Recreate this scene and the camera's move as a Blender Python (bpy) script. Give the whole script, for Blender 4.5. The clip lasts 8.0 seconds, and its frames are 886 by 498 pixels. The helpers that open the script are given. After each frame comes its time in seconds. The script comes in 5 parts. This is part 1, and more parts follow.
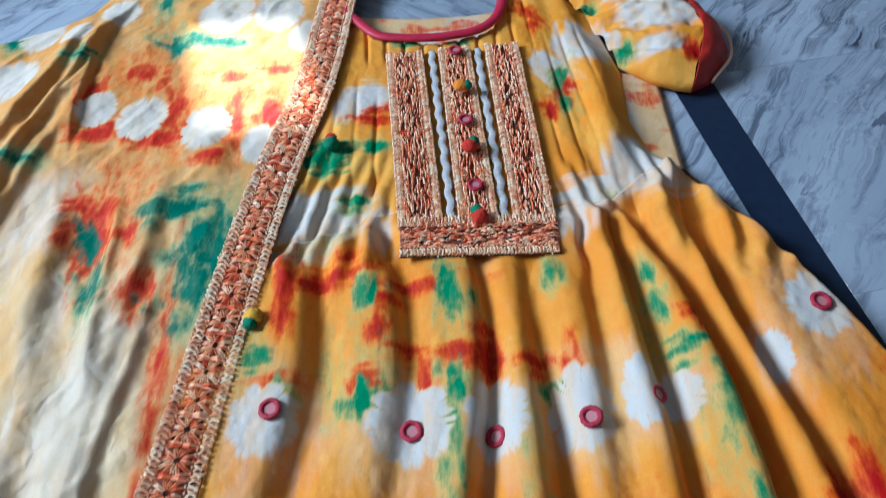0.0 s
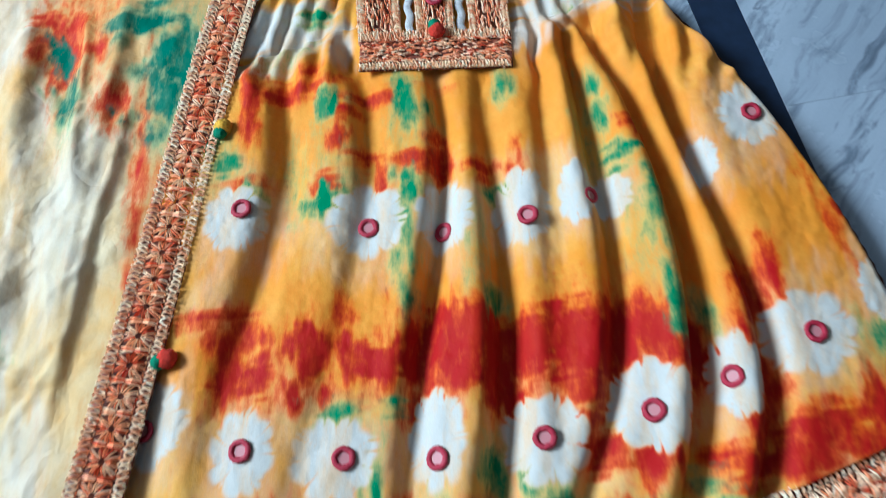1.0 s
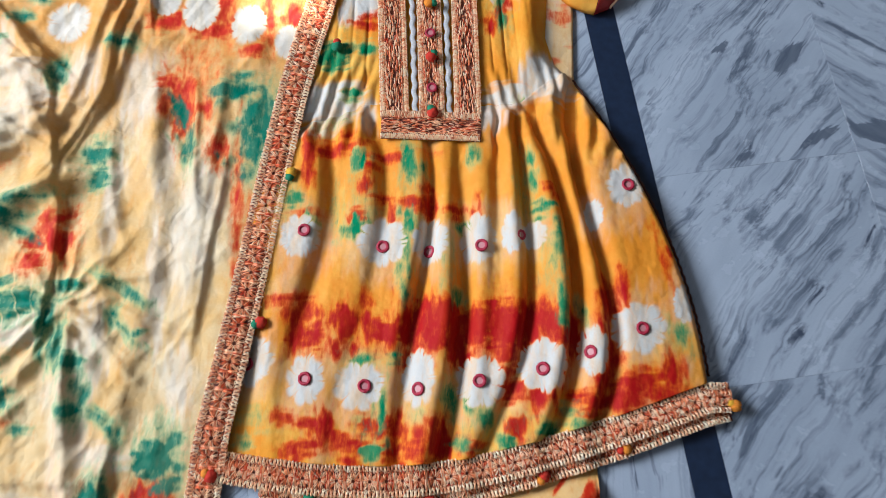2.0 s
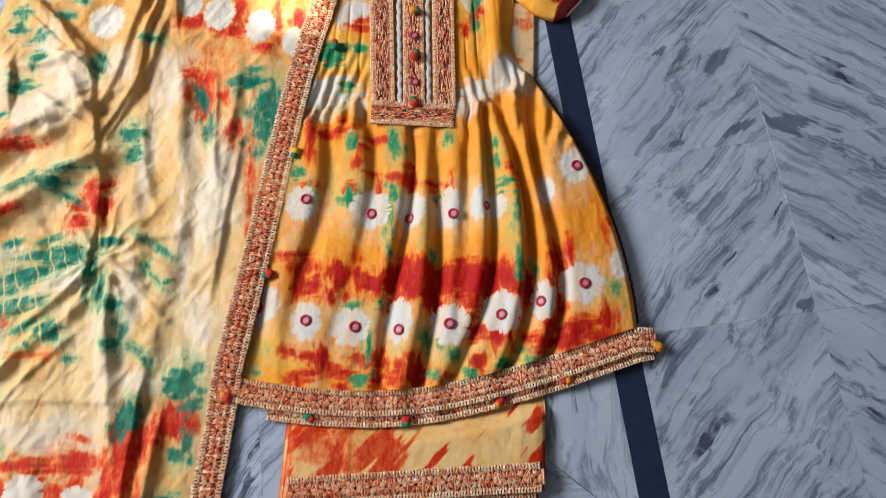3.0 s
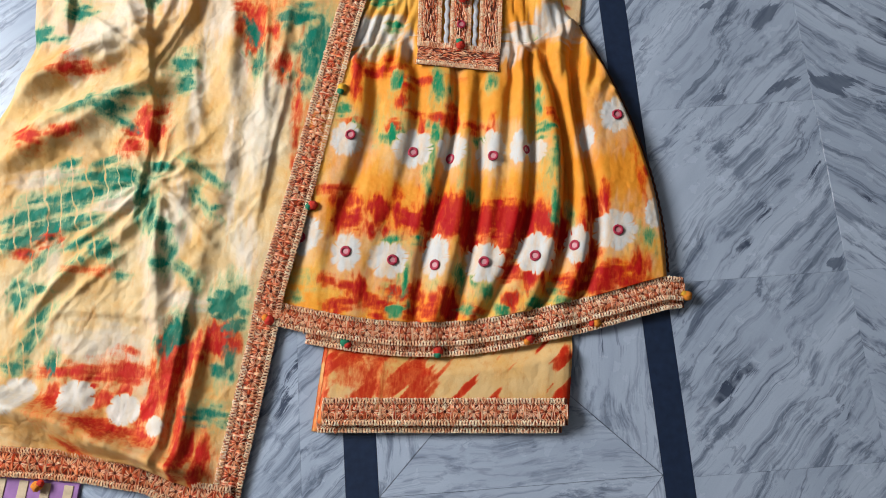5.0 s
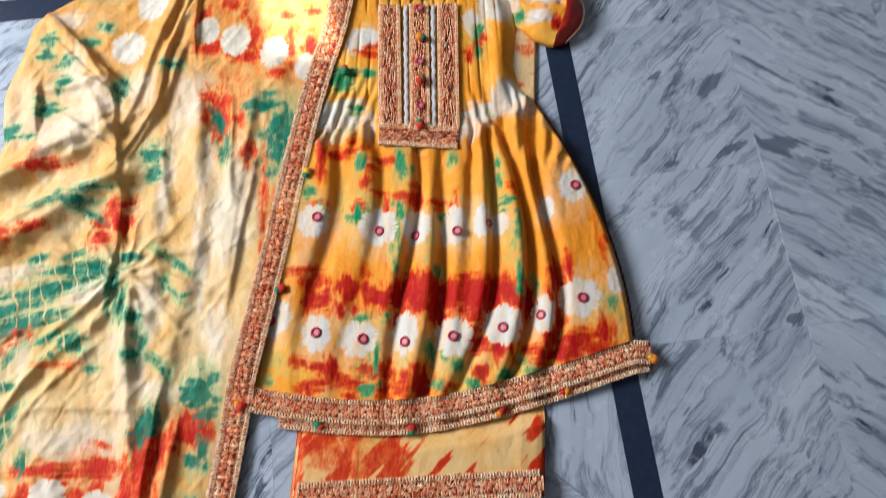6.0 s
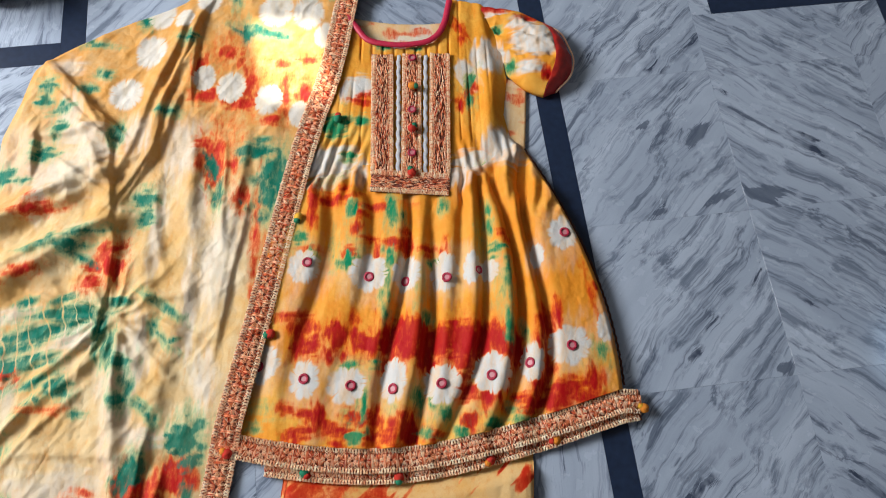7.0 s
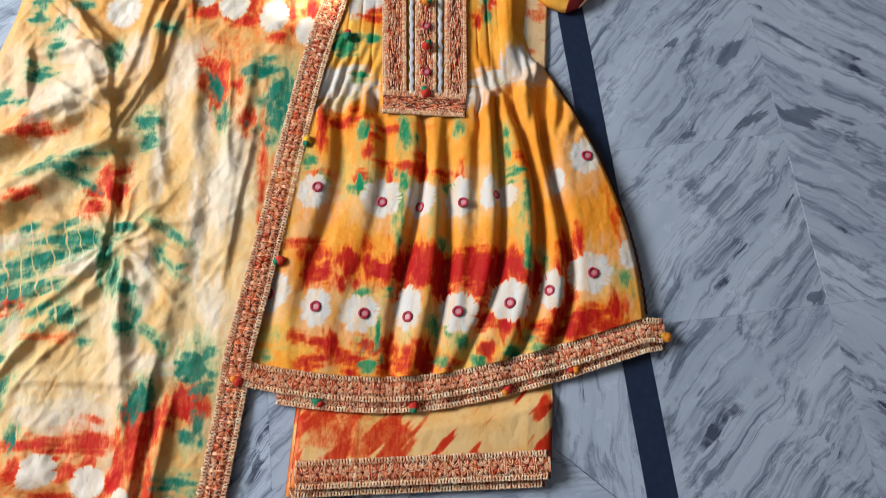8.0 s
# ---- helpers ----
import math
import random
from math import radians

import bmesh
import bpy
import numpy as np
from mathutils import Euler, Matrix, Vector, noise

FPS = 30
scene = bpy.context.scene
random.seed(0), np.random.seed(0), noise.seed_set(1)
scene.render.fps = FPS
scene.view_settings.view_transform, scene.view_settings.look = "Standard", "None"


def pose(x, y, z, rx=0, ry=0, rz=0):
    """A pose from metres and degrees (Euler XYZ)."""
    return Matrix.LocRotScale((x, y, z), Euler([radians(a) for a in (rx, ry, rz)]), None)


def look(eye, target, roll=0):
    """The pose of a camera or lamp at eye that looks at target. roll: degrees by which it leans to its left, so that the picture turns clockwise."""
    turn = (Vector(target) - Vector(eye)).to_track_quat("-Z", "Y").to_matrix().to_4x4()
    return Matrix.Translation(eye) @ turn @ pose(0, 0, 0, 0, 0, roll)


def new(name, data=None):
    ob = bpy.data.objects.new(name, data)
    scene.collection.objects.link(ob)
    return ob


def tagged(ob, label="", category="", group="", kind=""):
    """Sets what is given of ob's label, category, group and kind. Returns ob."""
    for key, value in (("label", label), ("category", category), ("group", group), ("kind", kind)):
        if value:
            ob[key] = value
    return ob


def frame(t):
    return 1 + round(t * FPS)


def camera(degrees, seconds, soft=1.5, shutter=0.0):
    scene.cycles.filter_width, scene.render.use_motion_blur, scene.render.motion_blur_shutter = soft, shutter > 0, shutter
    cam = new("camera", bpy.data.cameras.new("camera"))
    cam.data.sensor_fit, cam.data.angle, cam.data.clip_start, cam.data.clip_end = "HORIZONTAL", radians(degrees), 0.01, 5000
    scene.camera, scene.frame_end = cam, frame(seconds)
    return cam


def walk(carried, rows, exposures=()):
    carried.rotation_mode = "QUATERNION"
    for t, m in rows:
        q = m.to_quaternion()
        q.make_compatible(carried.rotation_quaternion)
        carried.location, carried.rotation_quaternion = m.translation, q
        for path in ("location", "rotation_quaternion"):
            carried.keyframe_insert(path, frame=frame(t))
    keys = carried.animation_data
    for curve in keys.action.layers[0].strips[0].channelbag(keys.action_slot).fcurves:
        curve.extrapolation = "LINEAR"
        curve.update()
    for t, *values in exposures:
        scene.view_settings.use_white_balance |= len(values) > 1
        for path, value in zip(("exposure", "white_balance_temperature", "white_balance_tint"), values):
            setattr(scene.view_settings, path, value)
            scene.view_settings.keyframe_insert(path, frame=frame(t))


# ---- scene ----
cam = camera(65.2, 8.0, soft=0.55, shutter=0.4)
PATH = [
    (0, (-0.024, -0.015, 0.504), (-0.048, 1.19, -1.092), -2.1),
    (0.5, (-0.013, -0.044, 0.505), (-0.091, 1.022, -1.186), -3.9),
    (1, (0.016, -0.059, 0.535), (-0.021, 0.735, -1.301), -3.5),
    (1.5, (0.028, -0.063, 0.714), (-0.024, 0.521, -1.199), -5.5),
    (1.7, (0.01, -0.055, 0.801), (0.038, 0.5, -1.12), 3.6),
    (2.8, (0.065, -0.158, 1.056), (0.02, 0.395, -0.866), -0.7),
    (3, (0.046, -0.163, 1.076), (0.075, 0.375, -0.85), 6.1),
    (3.5, (0.037, -0.183, 1.1), (0.066, 0.25, -0.852), 7.1),
    (4, (0.032, -0.186, 1.099), (0.024, 0.213, -0.861), 3.7),
    (4.2, (0.036, -0.191, 1.096), (-0.007, 0.195, -0.866), -0.6),
    (5.3, (0.024, -0.211, 1.098), (0.0, 0.228, -0.853), 3.1),
    (5.5, (0.035, -0.19, 1.107), (0.016, 0.24, -0.846), 2.7),
    (6, (0.047, -0.174, 1.127), (0.058, 0.402, -0.789), 4.3),
    (6.5, (0.054, -0.154, 1.14), (0.086, 0.559, -0.728), 5.9),
    (7, (0.061, -0.164, 1.134), (0.069, 0.521, -0.745), 4.3),
    (7.5, (0.062, -0.17, 1.115), (0.056, 0.439, -0.79), 2.9),
    (8, (0.054, -0.181, 1.078), (0.043, 0.353, -0.849), 2.6),
]
walk(cam, [(t, look(eye, target, roll)) for t, eye, target, roll in PATH], exposures=[(0.0, 1.40, 5150, 3), (0.5, 1.48, 5150, -1), (1.0, 1.66, 5200, -4), (1.5, 1.64, 5050, -2), (1.7, 1.62, 5400, 6), (2.8, 1.56, 6550, 10), (3.5, 1.52, 6550, 10), (5.5, 1.62, 6550, 10), (6.5, 1.70, 6550, 10), (7.0, 1.54, 6550, 10), (7.5, 1.50, 6550, 10), (8.0, 1.57, 6550, 10)])

# ------------------------------------------------------------ light
world = bpy.data.worlds.new("world")
scene.world = world
world.use_nodes = True
wn = world.node_tree
sky = wn.nodes.new("ShaderNodeTexSky")
sky.sky_type, sky.sun_disc = "NISHITA", False
sky.sun_elevation, sky.sun_rotation = radians(40), radians(-19)
wn.links.new(sky.outputs[0], wn.nodes["Background"].inputs[0])
wn.nodes["Background"].inputs[1].default_value = 0.04


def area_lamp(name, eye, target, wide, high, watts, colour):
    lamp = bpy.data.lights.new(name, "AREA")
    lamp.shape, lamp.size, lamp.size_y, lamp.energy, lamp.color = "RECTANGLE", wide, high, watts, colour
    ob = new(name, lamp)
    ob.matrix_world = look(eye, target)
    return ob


# area lamp inside the unseen high west window, standing in for its daylight
area_lamp("daylight_stand_in", (-3.10, 0.7, 2.05), (1.3, 0.2, 0.0), 1.5, 1.1, 74, (0.96, 0.98, 1.0))
# the sun enters only by an unseen north hole, added to place its patch
sun = bpy.data.lights.new("sun", "SUN")
sun.energy, sun.angle, sun.color = 5.0, radians(0.5), (1.0, 0.95, 0.86)
new("sun", sun).matrix_world = look((-0.25 * 5, 0.72 * 5, 0.65 * 5), (0, 0, 0))

# ------------------------------------------------------------ helpers
def hashed(ix, iy, seed):
    n = (ix.astype(np.int64) * 374761393 + iy.astype(np.int64) * 668265263 + seed * 1274126177) & 0x7FFFFFFF
    n = ((n ^ (n >> 13)) * 1103515245) & 0x7FFFFFFF
    n = ((n ^ (n >> 16)) * 12345 + 1013904223) & 0x7FFFFFFF
    return (n % 100003) / 100003.0


def cloud(x, y, size, seed=0, octaves=3):
    """Smooth noise from -1 to 1 with features of the given size."""
    out, amp, total = np.zeros_like(x), 1.0, 0.0
    for k in range(octaves):
        u, v = x / size * 2 ** k + 31.7 * k, y / size * 2 ** k + 17.3 * k
        iu, iv = np.floor(u), np.floor(v)
        fu, fv = u - iu, v - iv
        fu, fv = fu * fu * (3 - 2 * fu), fv * fv * (3 - 2 * fv)
        a, b = hashed(iu, iv, seed + k), hashed(iu + 1, iv, seed + k)
        c, d = hashed(iu, iv + 1, seed + k), hashed(iu + 1, iv + 1, seed + k)
        out += amp * ((a + (b - a) * fu) * (1 - fv) + (c + (d - c) * fu) * fv - 0.5) * 2
        total += amp
        amp *= 0.5
    return out / total


def step(a, b, x):
    k = np.clip((x - a) / (b - a), 0, 1)
    return k * k * (3 - 2 * k)


def blots(x, y, spots, rough=0.35, size=0.02, seed=3, soft=0.9):
    """Soft mask, 1 inside the blots (x, y, half width, half height, degrees), 0 outside. The dye runs in streaks along each blot's longer side."""
    wx = cloud(x, y, size, seed)
    mask = np.zeros_like(x)
    for k, (cx, cy, rx, ry, turn) in enumerate(spots):
        reach = 2.2 * max(rx, ry) + 0.03
        near = (np.abs(x - cx) < reach) & (np.abs(y - cy) < reach)
        if not near.any():
            continue
        px, py = x[near] - cx, y[near] - cy
        c, s = math.cos(radians(turn)), math.sin(radians(turn))
        u, v = px * c + py * s, py * c - px * s
        a, b = (u, v) if rx > ry else (v, u)
        run_ = cloud(a * 0.22 + 3.1 * k, b + 1.7 * k, 0.0065, seed + 9, 2)
        thin = min(rx, ry)
        d = np.sqrt((u / rx) ** 2 + (v / ry) ** 2) + 0.55 * rough * wx[near] + 0.30 * run_
        # the dye bleeds some millimetres into the cloth whatever the blot's size
        bleed = max(soft * 0.6 * thin, 0.0100)
        mask[near] = np.maximum(mask[near], step(1.25 * bleed, -0.75 * bleed, (d - 1) * thin + 0.0045 * run_))
    return mask


def sprinkle(spots, count, spread, seed, size=0.35):
    """The blots, each with smaller splashes round it."""
    rng = random.Random(seed)
    out = list(spots)
    for x, y, rx, ry, turn in spots:
        for _ in range(count):
            a, r = rng.uniform(0, 2 * math.pi), rng.uniform(0.9, spread)
            k = rng.uniform(0.5, 1.2) * size
            out.append((x + math.cos(a) * r * max(rx, ry * 0.6), y + math.sin(a) * r * max(ry, rx * 0.6), max(0.003, rx * k), max(0.004, ry * k), turn + rng.uniform(-25, 25)))
    return out


def mesh_of(name, verts, faces, masks=None, smooth=True, slots=None):
    me = bpy.data.meshes.new(name)
    me.from_pydata(np.asarray(verts, dtype=float).reshape(-1, 3).tolist(), [], faces if isinstance(faces, list) else faces.tolist())
    if masks is not None:
        col = np.ones((len(me.vertices), 4), dtype=np.float32)
        col[:, 3] = 0.0
        for k, m in enumerate(masks):
            col[:, k] = np.clip(np.asarray(m).reshape(-1), 0, 1)
        at = me.attributes.new("dye", "FLOAT_COLOR", "POINT")
        at.data.foreach_set("color", col.reshape(-1))
    if smooth:
        me.polygons.foreach_set("use_smooth", [True] * len(me.polygons))
    me.update()
    return me


def grid_faces(n, m):
    i, j = np.meshgrid(np.arange(n - 1), np.arange(m - 1), indexing="ij")
    a = (i * m + j).reshape(-1)
    return np.stack([a, a + 1, a + m + 1, a + m], axis=1)


def link_mesh(name, me, material, parent=None, label=""):
    ob = new(name, me)
    me.materials.append(material)
    if parent:
        ob.parent = parent
    if label:
        ob["label"] = label
    return ob


def part(name, bm, material, parent=None, label="", smooth=False):
    me = bpy.data.meshes.new(name)
    bm.to_mesh(me)
    bm.free()
    if smooth:
        me.polygons.foreach_set("use_smooth", [True] * len(me.polygons))
    return link_mesh(name, me, material, parent, label)


def thicken(ob, metres):
    mod = ob.modifiers.new("thickness", "SOLIDIFY")
    mod.thickness, mod.offset = metres, -1
    return ob


def box(bm, x0, y0, z0, x1, y1, z1):
    r = bmesh.ops.create_cube(bm, size=1.0)
    bmesh.ops.scale(bm, vec=(x1 - x0, y1 - y0, z1 - z0), verts=r["verts"])
    bmesh.ops.translate(bm, vec=((x0 + x1) / 2, (y0 + y1) / 2, (z0 + z1) / 2), verts=r["verts"])
    return r["verts"]


def thing(name, label, category, at=(0, 0, 0), group=""):
    ob = new(name)
    ob.location = at
    ob.empty_display_size = 0.05
    return tagged(ob, label, category, group)


# ------------------------------------------------------------ materials
def material(name, rough=0.6, metal=0.0):
    m = bpy.data.materials.new(name)
    m.use_nodes = True
    b = m.node_tree.nodes["Principled BSDF"]
    b.inputs["Roughness"].default_value, b.inputs["Metallic"].default_value = rough, metal
    return m, m.node_tree, b


def node(nt, kind, **values):
    n = nt.nodes.new("ShaderNode" + kind)
    for key, v in values.items():
        n.inputs[key.replace("_", " ")].default_value = v
    return n


def noise_at(nt, scale, detail=4.0, rough=0.55, source=None):
    n = node(nt, "TexNoise", Scale=scale, Detail=detail, Roughness=rough)
    if source is None:
        source = nt.nodes.new("ShaderNodeTexCoord").outputs["Object"]
    nt.links.new(source, n.inputs["Vector"])
    return n.outputs["Fac"]


def math_node(nt, op, a, b=0.0, c=0.0, clamp=False):
    n = nt.nodes.new("ShaderNodeMath")
    n.operation, n.use_clamp = op, clamp
    for k, v in enumerate((a, b, c)):
        if isinstance(v, (int, float)):
            n.inputs[k].default_value = v
        else:
            nt.links.new(v, n.inputs[k])
    return n.outputs[0]


def mixed(nt, fac, a, b, blend="MIX"):
    n = nt.nodes.new("ShaderNodeMix")
    n.data_type, n.blend_type = "RGBA", blend
    for sock, v in ((n.inputs[0], fac), (n.inputs[6], a), (n.inputs[7], b)):
        if isinstance(v, (int, float)):
            sock.default_value = v
        elif isinstance(v, tuple):
            sock.default_value = (*v, 1)
        else:
            nt.links.new(v, sock)
    return n.outputs[2]


def ramp(nt, fac, stops):
    n = nt.nodes.new("ShaderNodeValToRGB")
    while len(n.color_ramp.elements) < len(stops):
        n.color_ramp.elements.new(0.5)
    for e, (p, c) in zip(n.color_ramp.elements, stops):
        e.position, e.color = p, (*c, 1)
    nt.links.new(fac, n.inputs[0])
    return n.outputs[0]


def bumped(nt, b, height, strength, distance):
    n = node(nt, "Bump", Strength=strength, Distance=distance)
    nt.links.new(height, n.inputs["Height"])
    nt.links.new(n.outputs[0], b.inputs["Normal"])


def dyed_cloth(name, base_a, base_b, base_c, white, red, red_edge, green, green_edge, crumple=0.5, grain=260.0):
    """Crepe dyed in patches: the mesh's dye masks say where each dye went; it bleeds out in a paler tone, frayed by noise."""
    m, nt, b = material(name, 0.6)
    at = nt.nodes.new("ShaderNodeAttribute")
    at.attribute_name = "dye"
    split = nt.nodes.new("ShaderNodeSeparateColor")
    nt.links.new(at.outputs["Color"], split.inputs[0])
    co = nt.nodes.new("ShaderNodeTexCoord").outputs["Object"]
    streaked = nt.nodes.new("ShaderNodeMapping")
    streaked.inputs["Scale"].default_value = (1.0, 0.30, 1.0)
    nt.links.new(co, streaked.inputs["Vector"])
    streak = streaked.outputs[0]
    wide = noise_at(nt, 42, 4, 0.6, co)
    fine_s = noise_at(nt, 190, 4, 0.65, streak)
    fray = math_node(nt, "ADD", math_node(nt, "MULTIPLY_ADD", wide, 0.9, -0.45), math_node(nt, "MULTIPLY_ADD", fine_s, 1.2, -0.60))
    drift = noise_at(nt, 14, 4, 0.6, co)
    colour = mixed(nt, ramp(nt, drift, [(0.38, (0, 0, 0)), (0.62, (1, 1, 1))]), base_a, base_b)
    flecks = noise_at(nt, 60, 5, 0.7, streak)
    colour = mixed(nt, ramp(nt, flecks, [(0.52, (0, 0, 0)), (0.72, (0.75, 0.75, 0.75))]), colour, base_c)

    def edge(mask, lo, hi, wobble):
        v = math_node(nt, "ADD", mask, math_node(nt, "MULTIPLY", fray, wobble))
        n = node(nt, "MapRange")
        n.interpolation_type = "SMOOTHSTEP"
        for k, x in zip(("From Min", "From Max"), (lo, hi)):
            n.inputs[k].default_value = x
        nt.links.new(v, n.inputs["Value"])
        # dye that was laid nowhere leaves the cloth clean
        return math_node(nt, "MULTIPLY", n.outputs["Result"], math_node(nt, "MULTIPLY", mask, 9.0, clamp=True))

    w_raw, r_raw, g_raw = split.outputs[0], split.outputs[1], split.outputs[2]
    tint = mixed(nt, ramp(nt, noise_at(nt, 75, 4, 0.6, streak), [(0.42, (0, 0, 0)), (0.68, (0.42, 0.42, 0.42))]), white, base_b)
    # the dye lies thick in some places and thin in others
    load = node(nt, "MapRange")
    nt.links.new(noise_at(nt, 55, 5, 0.65, streak), load.inputs["Value"])
    for k, x in zip(("From Min", "From Max", "To Min", "To Max"), (0.34, 0.58, 0.88, 1.0)):
        load.inputs[k].default_value = x
    load = load.outputs["Result"]
    colour = mixed(nt, math_node(nt, "MULTIPLY", at.outputs["Alpha"], ramp(nt, wide, [(0.3, (0.5, 0.5, 0.5)), (0.6, (1, 1, 1))])), colour, base_c)
    colour = mixed(nt, edge(w_raw, 0.10, 0.95, 0.20), colour, tint)
    colour = mixed(nt, math_node(nt, "MULTIPLY", edge(g_raw, 0.08, 0.60, 0.6), 0.70), colour, green_edge)
    colour = mixed(nt, math_node(nt, "MULTIPLY", edge(r_raw, 0.10, 0.72, 0.75), 0.88), colour, red_edge)
    colour = mixed(nt, math_node(nt, "MULTIPLY", edge(r_raw, 0.38, 1.02, 0.85), load), colour, red)
    colour = mixed(nt, math_node(nt, "MULTIPLY", edge(g_raw, 0.36, 0.98, 0.85), load), colour, green)
    fine = noise_at(nt, grain * 4, 2)
    colour = mixed(nt, 0.18, colour, ramp(nt, fine, [(0.3, (0.5, 0.5, 0.5)), (0.7, (1, 1, 1))]), "MULTIPLY")
    nt.links.new(colour, b.inputs["Base Color"])
    b.inputs["Specular IOR Level"].default_value = 0.12
    height = math_node(nt, "ADD", math_node(nt, "MULTIPLY", fine, 0.25), noise_at(nt, 95, 3))
    # sharp little creases where the cloth was crushed
    bent = nt.nodes.new("ShaderNodeVectorMath")
    bent.operation = "MULTIPLY_ADD"
    wave = node(nt, "TexNoise", Scale=26.0, Detail=3.0)
    nt.links.new(co, wave.inputs["Vector"])
    nt.links.new(wave.outputs["Color"], bent.inputs[0])
    bent.inputs[1].default_value = (0.045, 0.045, 0.045)
    nt.links.new(co, bent.inputs[2])
    cells = node(nt, "TexVoronoi", Scale=24.0)
    cells.feature = "DISTANCE_TO_EDGE"
    nt.links.new(bent.outputs[0], cells.inputs["Vector"])
    crush = math_node(nt, "MULTIPLY", math_node(nt, "MULTIPLY", cells.outputs["Distance"], 5.0, clamp=True), math_node(nt, "MULTIPLY", noise_at(nt, 9, 2, 0.5, co), 2.4 * crumple))
    height = math_node(nt, "ADD", height, crush)
    bumped(nt, b, height, 0.45, 0.0020)
    # thin cloth lets some light through
    thin = nt.nodes.new("ShaderNodeBsdfTranslucent")
    deep = node(nt, "Gamma", Gamma=1.8)
    nt.links.new(colour, deep.inputs["Color"])
    nt.links.new(deep.outputs[0], thin.inputs["Color"])
    both = nt.nodes.new("ShaderNodeMixShader")
    both.inputs[0].default_value = 0.18
    nt.links.new(b.outputs[0], both.inputs[1])
    nt.links.new(thin.outputs[0], both.inputs[2])
    nt.links.new(both.outputs[0], nt.nodes["Material Output"].inputs["Surface"])
    return m


SKIRT_CLOTH = dyed_cloth("orange_crepe", (0.91, 0.375, 0.035), (0.93, 0.49, 0.085), (0.89, 0.28, 0.02), (0.72, 0.70, 0.67), (0.50, 0.006, 0.008), (0.86, 0.11, 0.003), (0.0, 0.25, 0.105), (0.56, 0.52, 0.17), 0.35)
SCARF_CLOTH = dyed_cloth("cream_crepe", (0.80, 0.50, 0.19), (0.82, 0.64, 0.37), (0.79, 0.37, 0.085), (0.79, 0.73, 0.65), (0.60, 0.016, 0.012), (0.86, 0.19, 0.035), (0.0, 0.19, 0.125), (0.30, 0.50, 0.25), 0.6)
LEG_CLOTH = dyed_cloth("peach_crepe", (0.85, 0.48, 0.15), (0.87, 0.58, 0.26), (0.78, 0.33, 0.08), (0.80, 0.76, 0.66), (0.60, 0.028, 0.008), (0.87, 0.15, 0.03), (0.03, 0.25, 0.12), (0.4, 0.4, 0.1))


INCLUSIONS = [(0.644, 0.396, 0.041, 0.0193, 4), (0.551, 0.379, 0.0535, 0.0128, 29), (0.527, 0.508, 0.014, 0.0451, -36), (0.428, 0.524, 0.0301, 0.0102, 44), (0.643, 0.079, 0.0182, 0.0102, 34), (0.644, 0.545, 0.0707, 0.0046, -29), (0.448, 0.346, 0.0212, 0.0084, 24)]


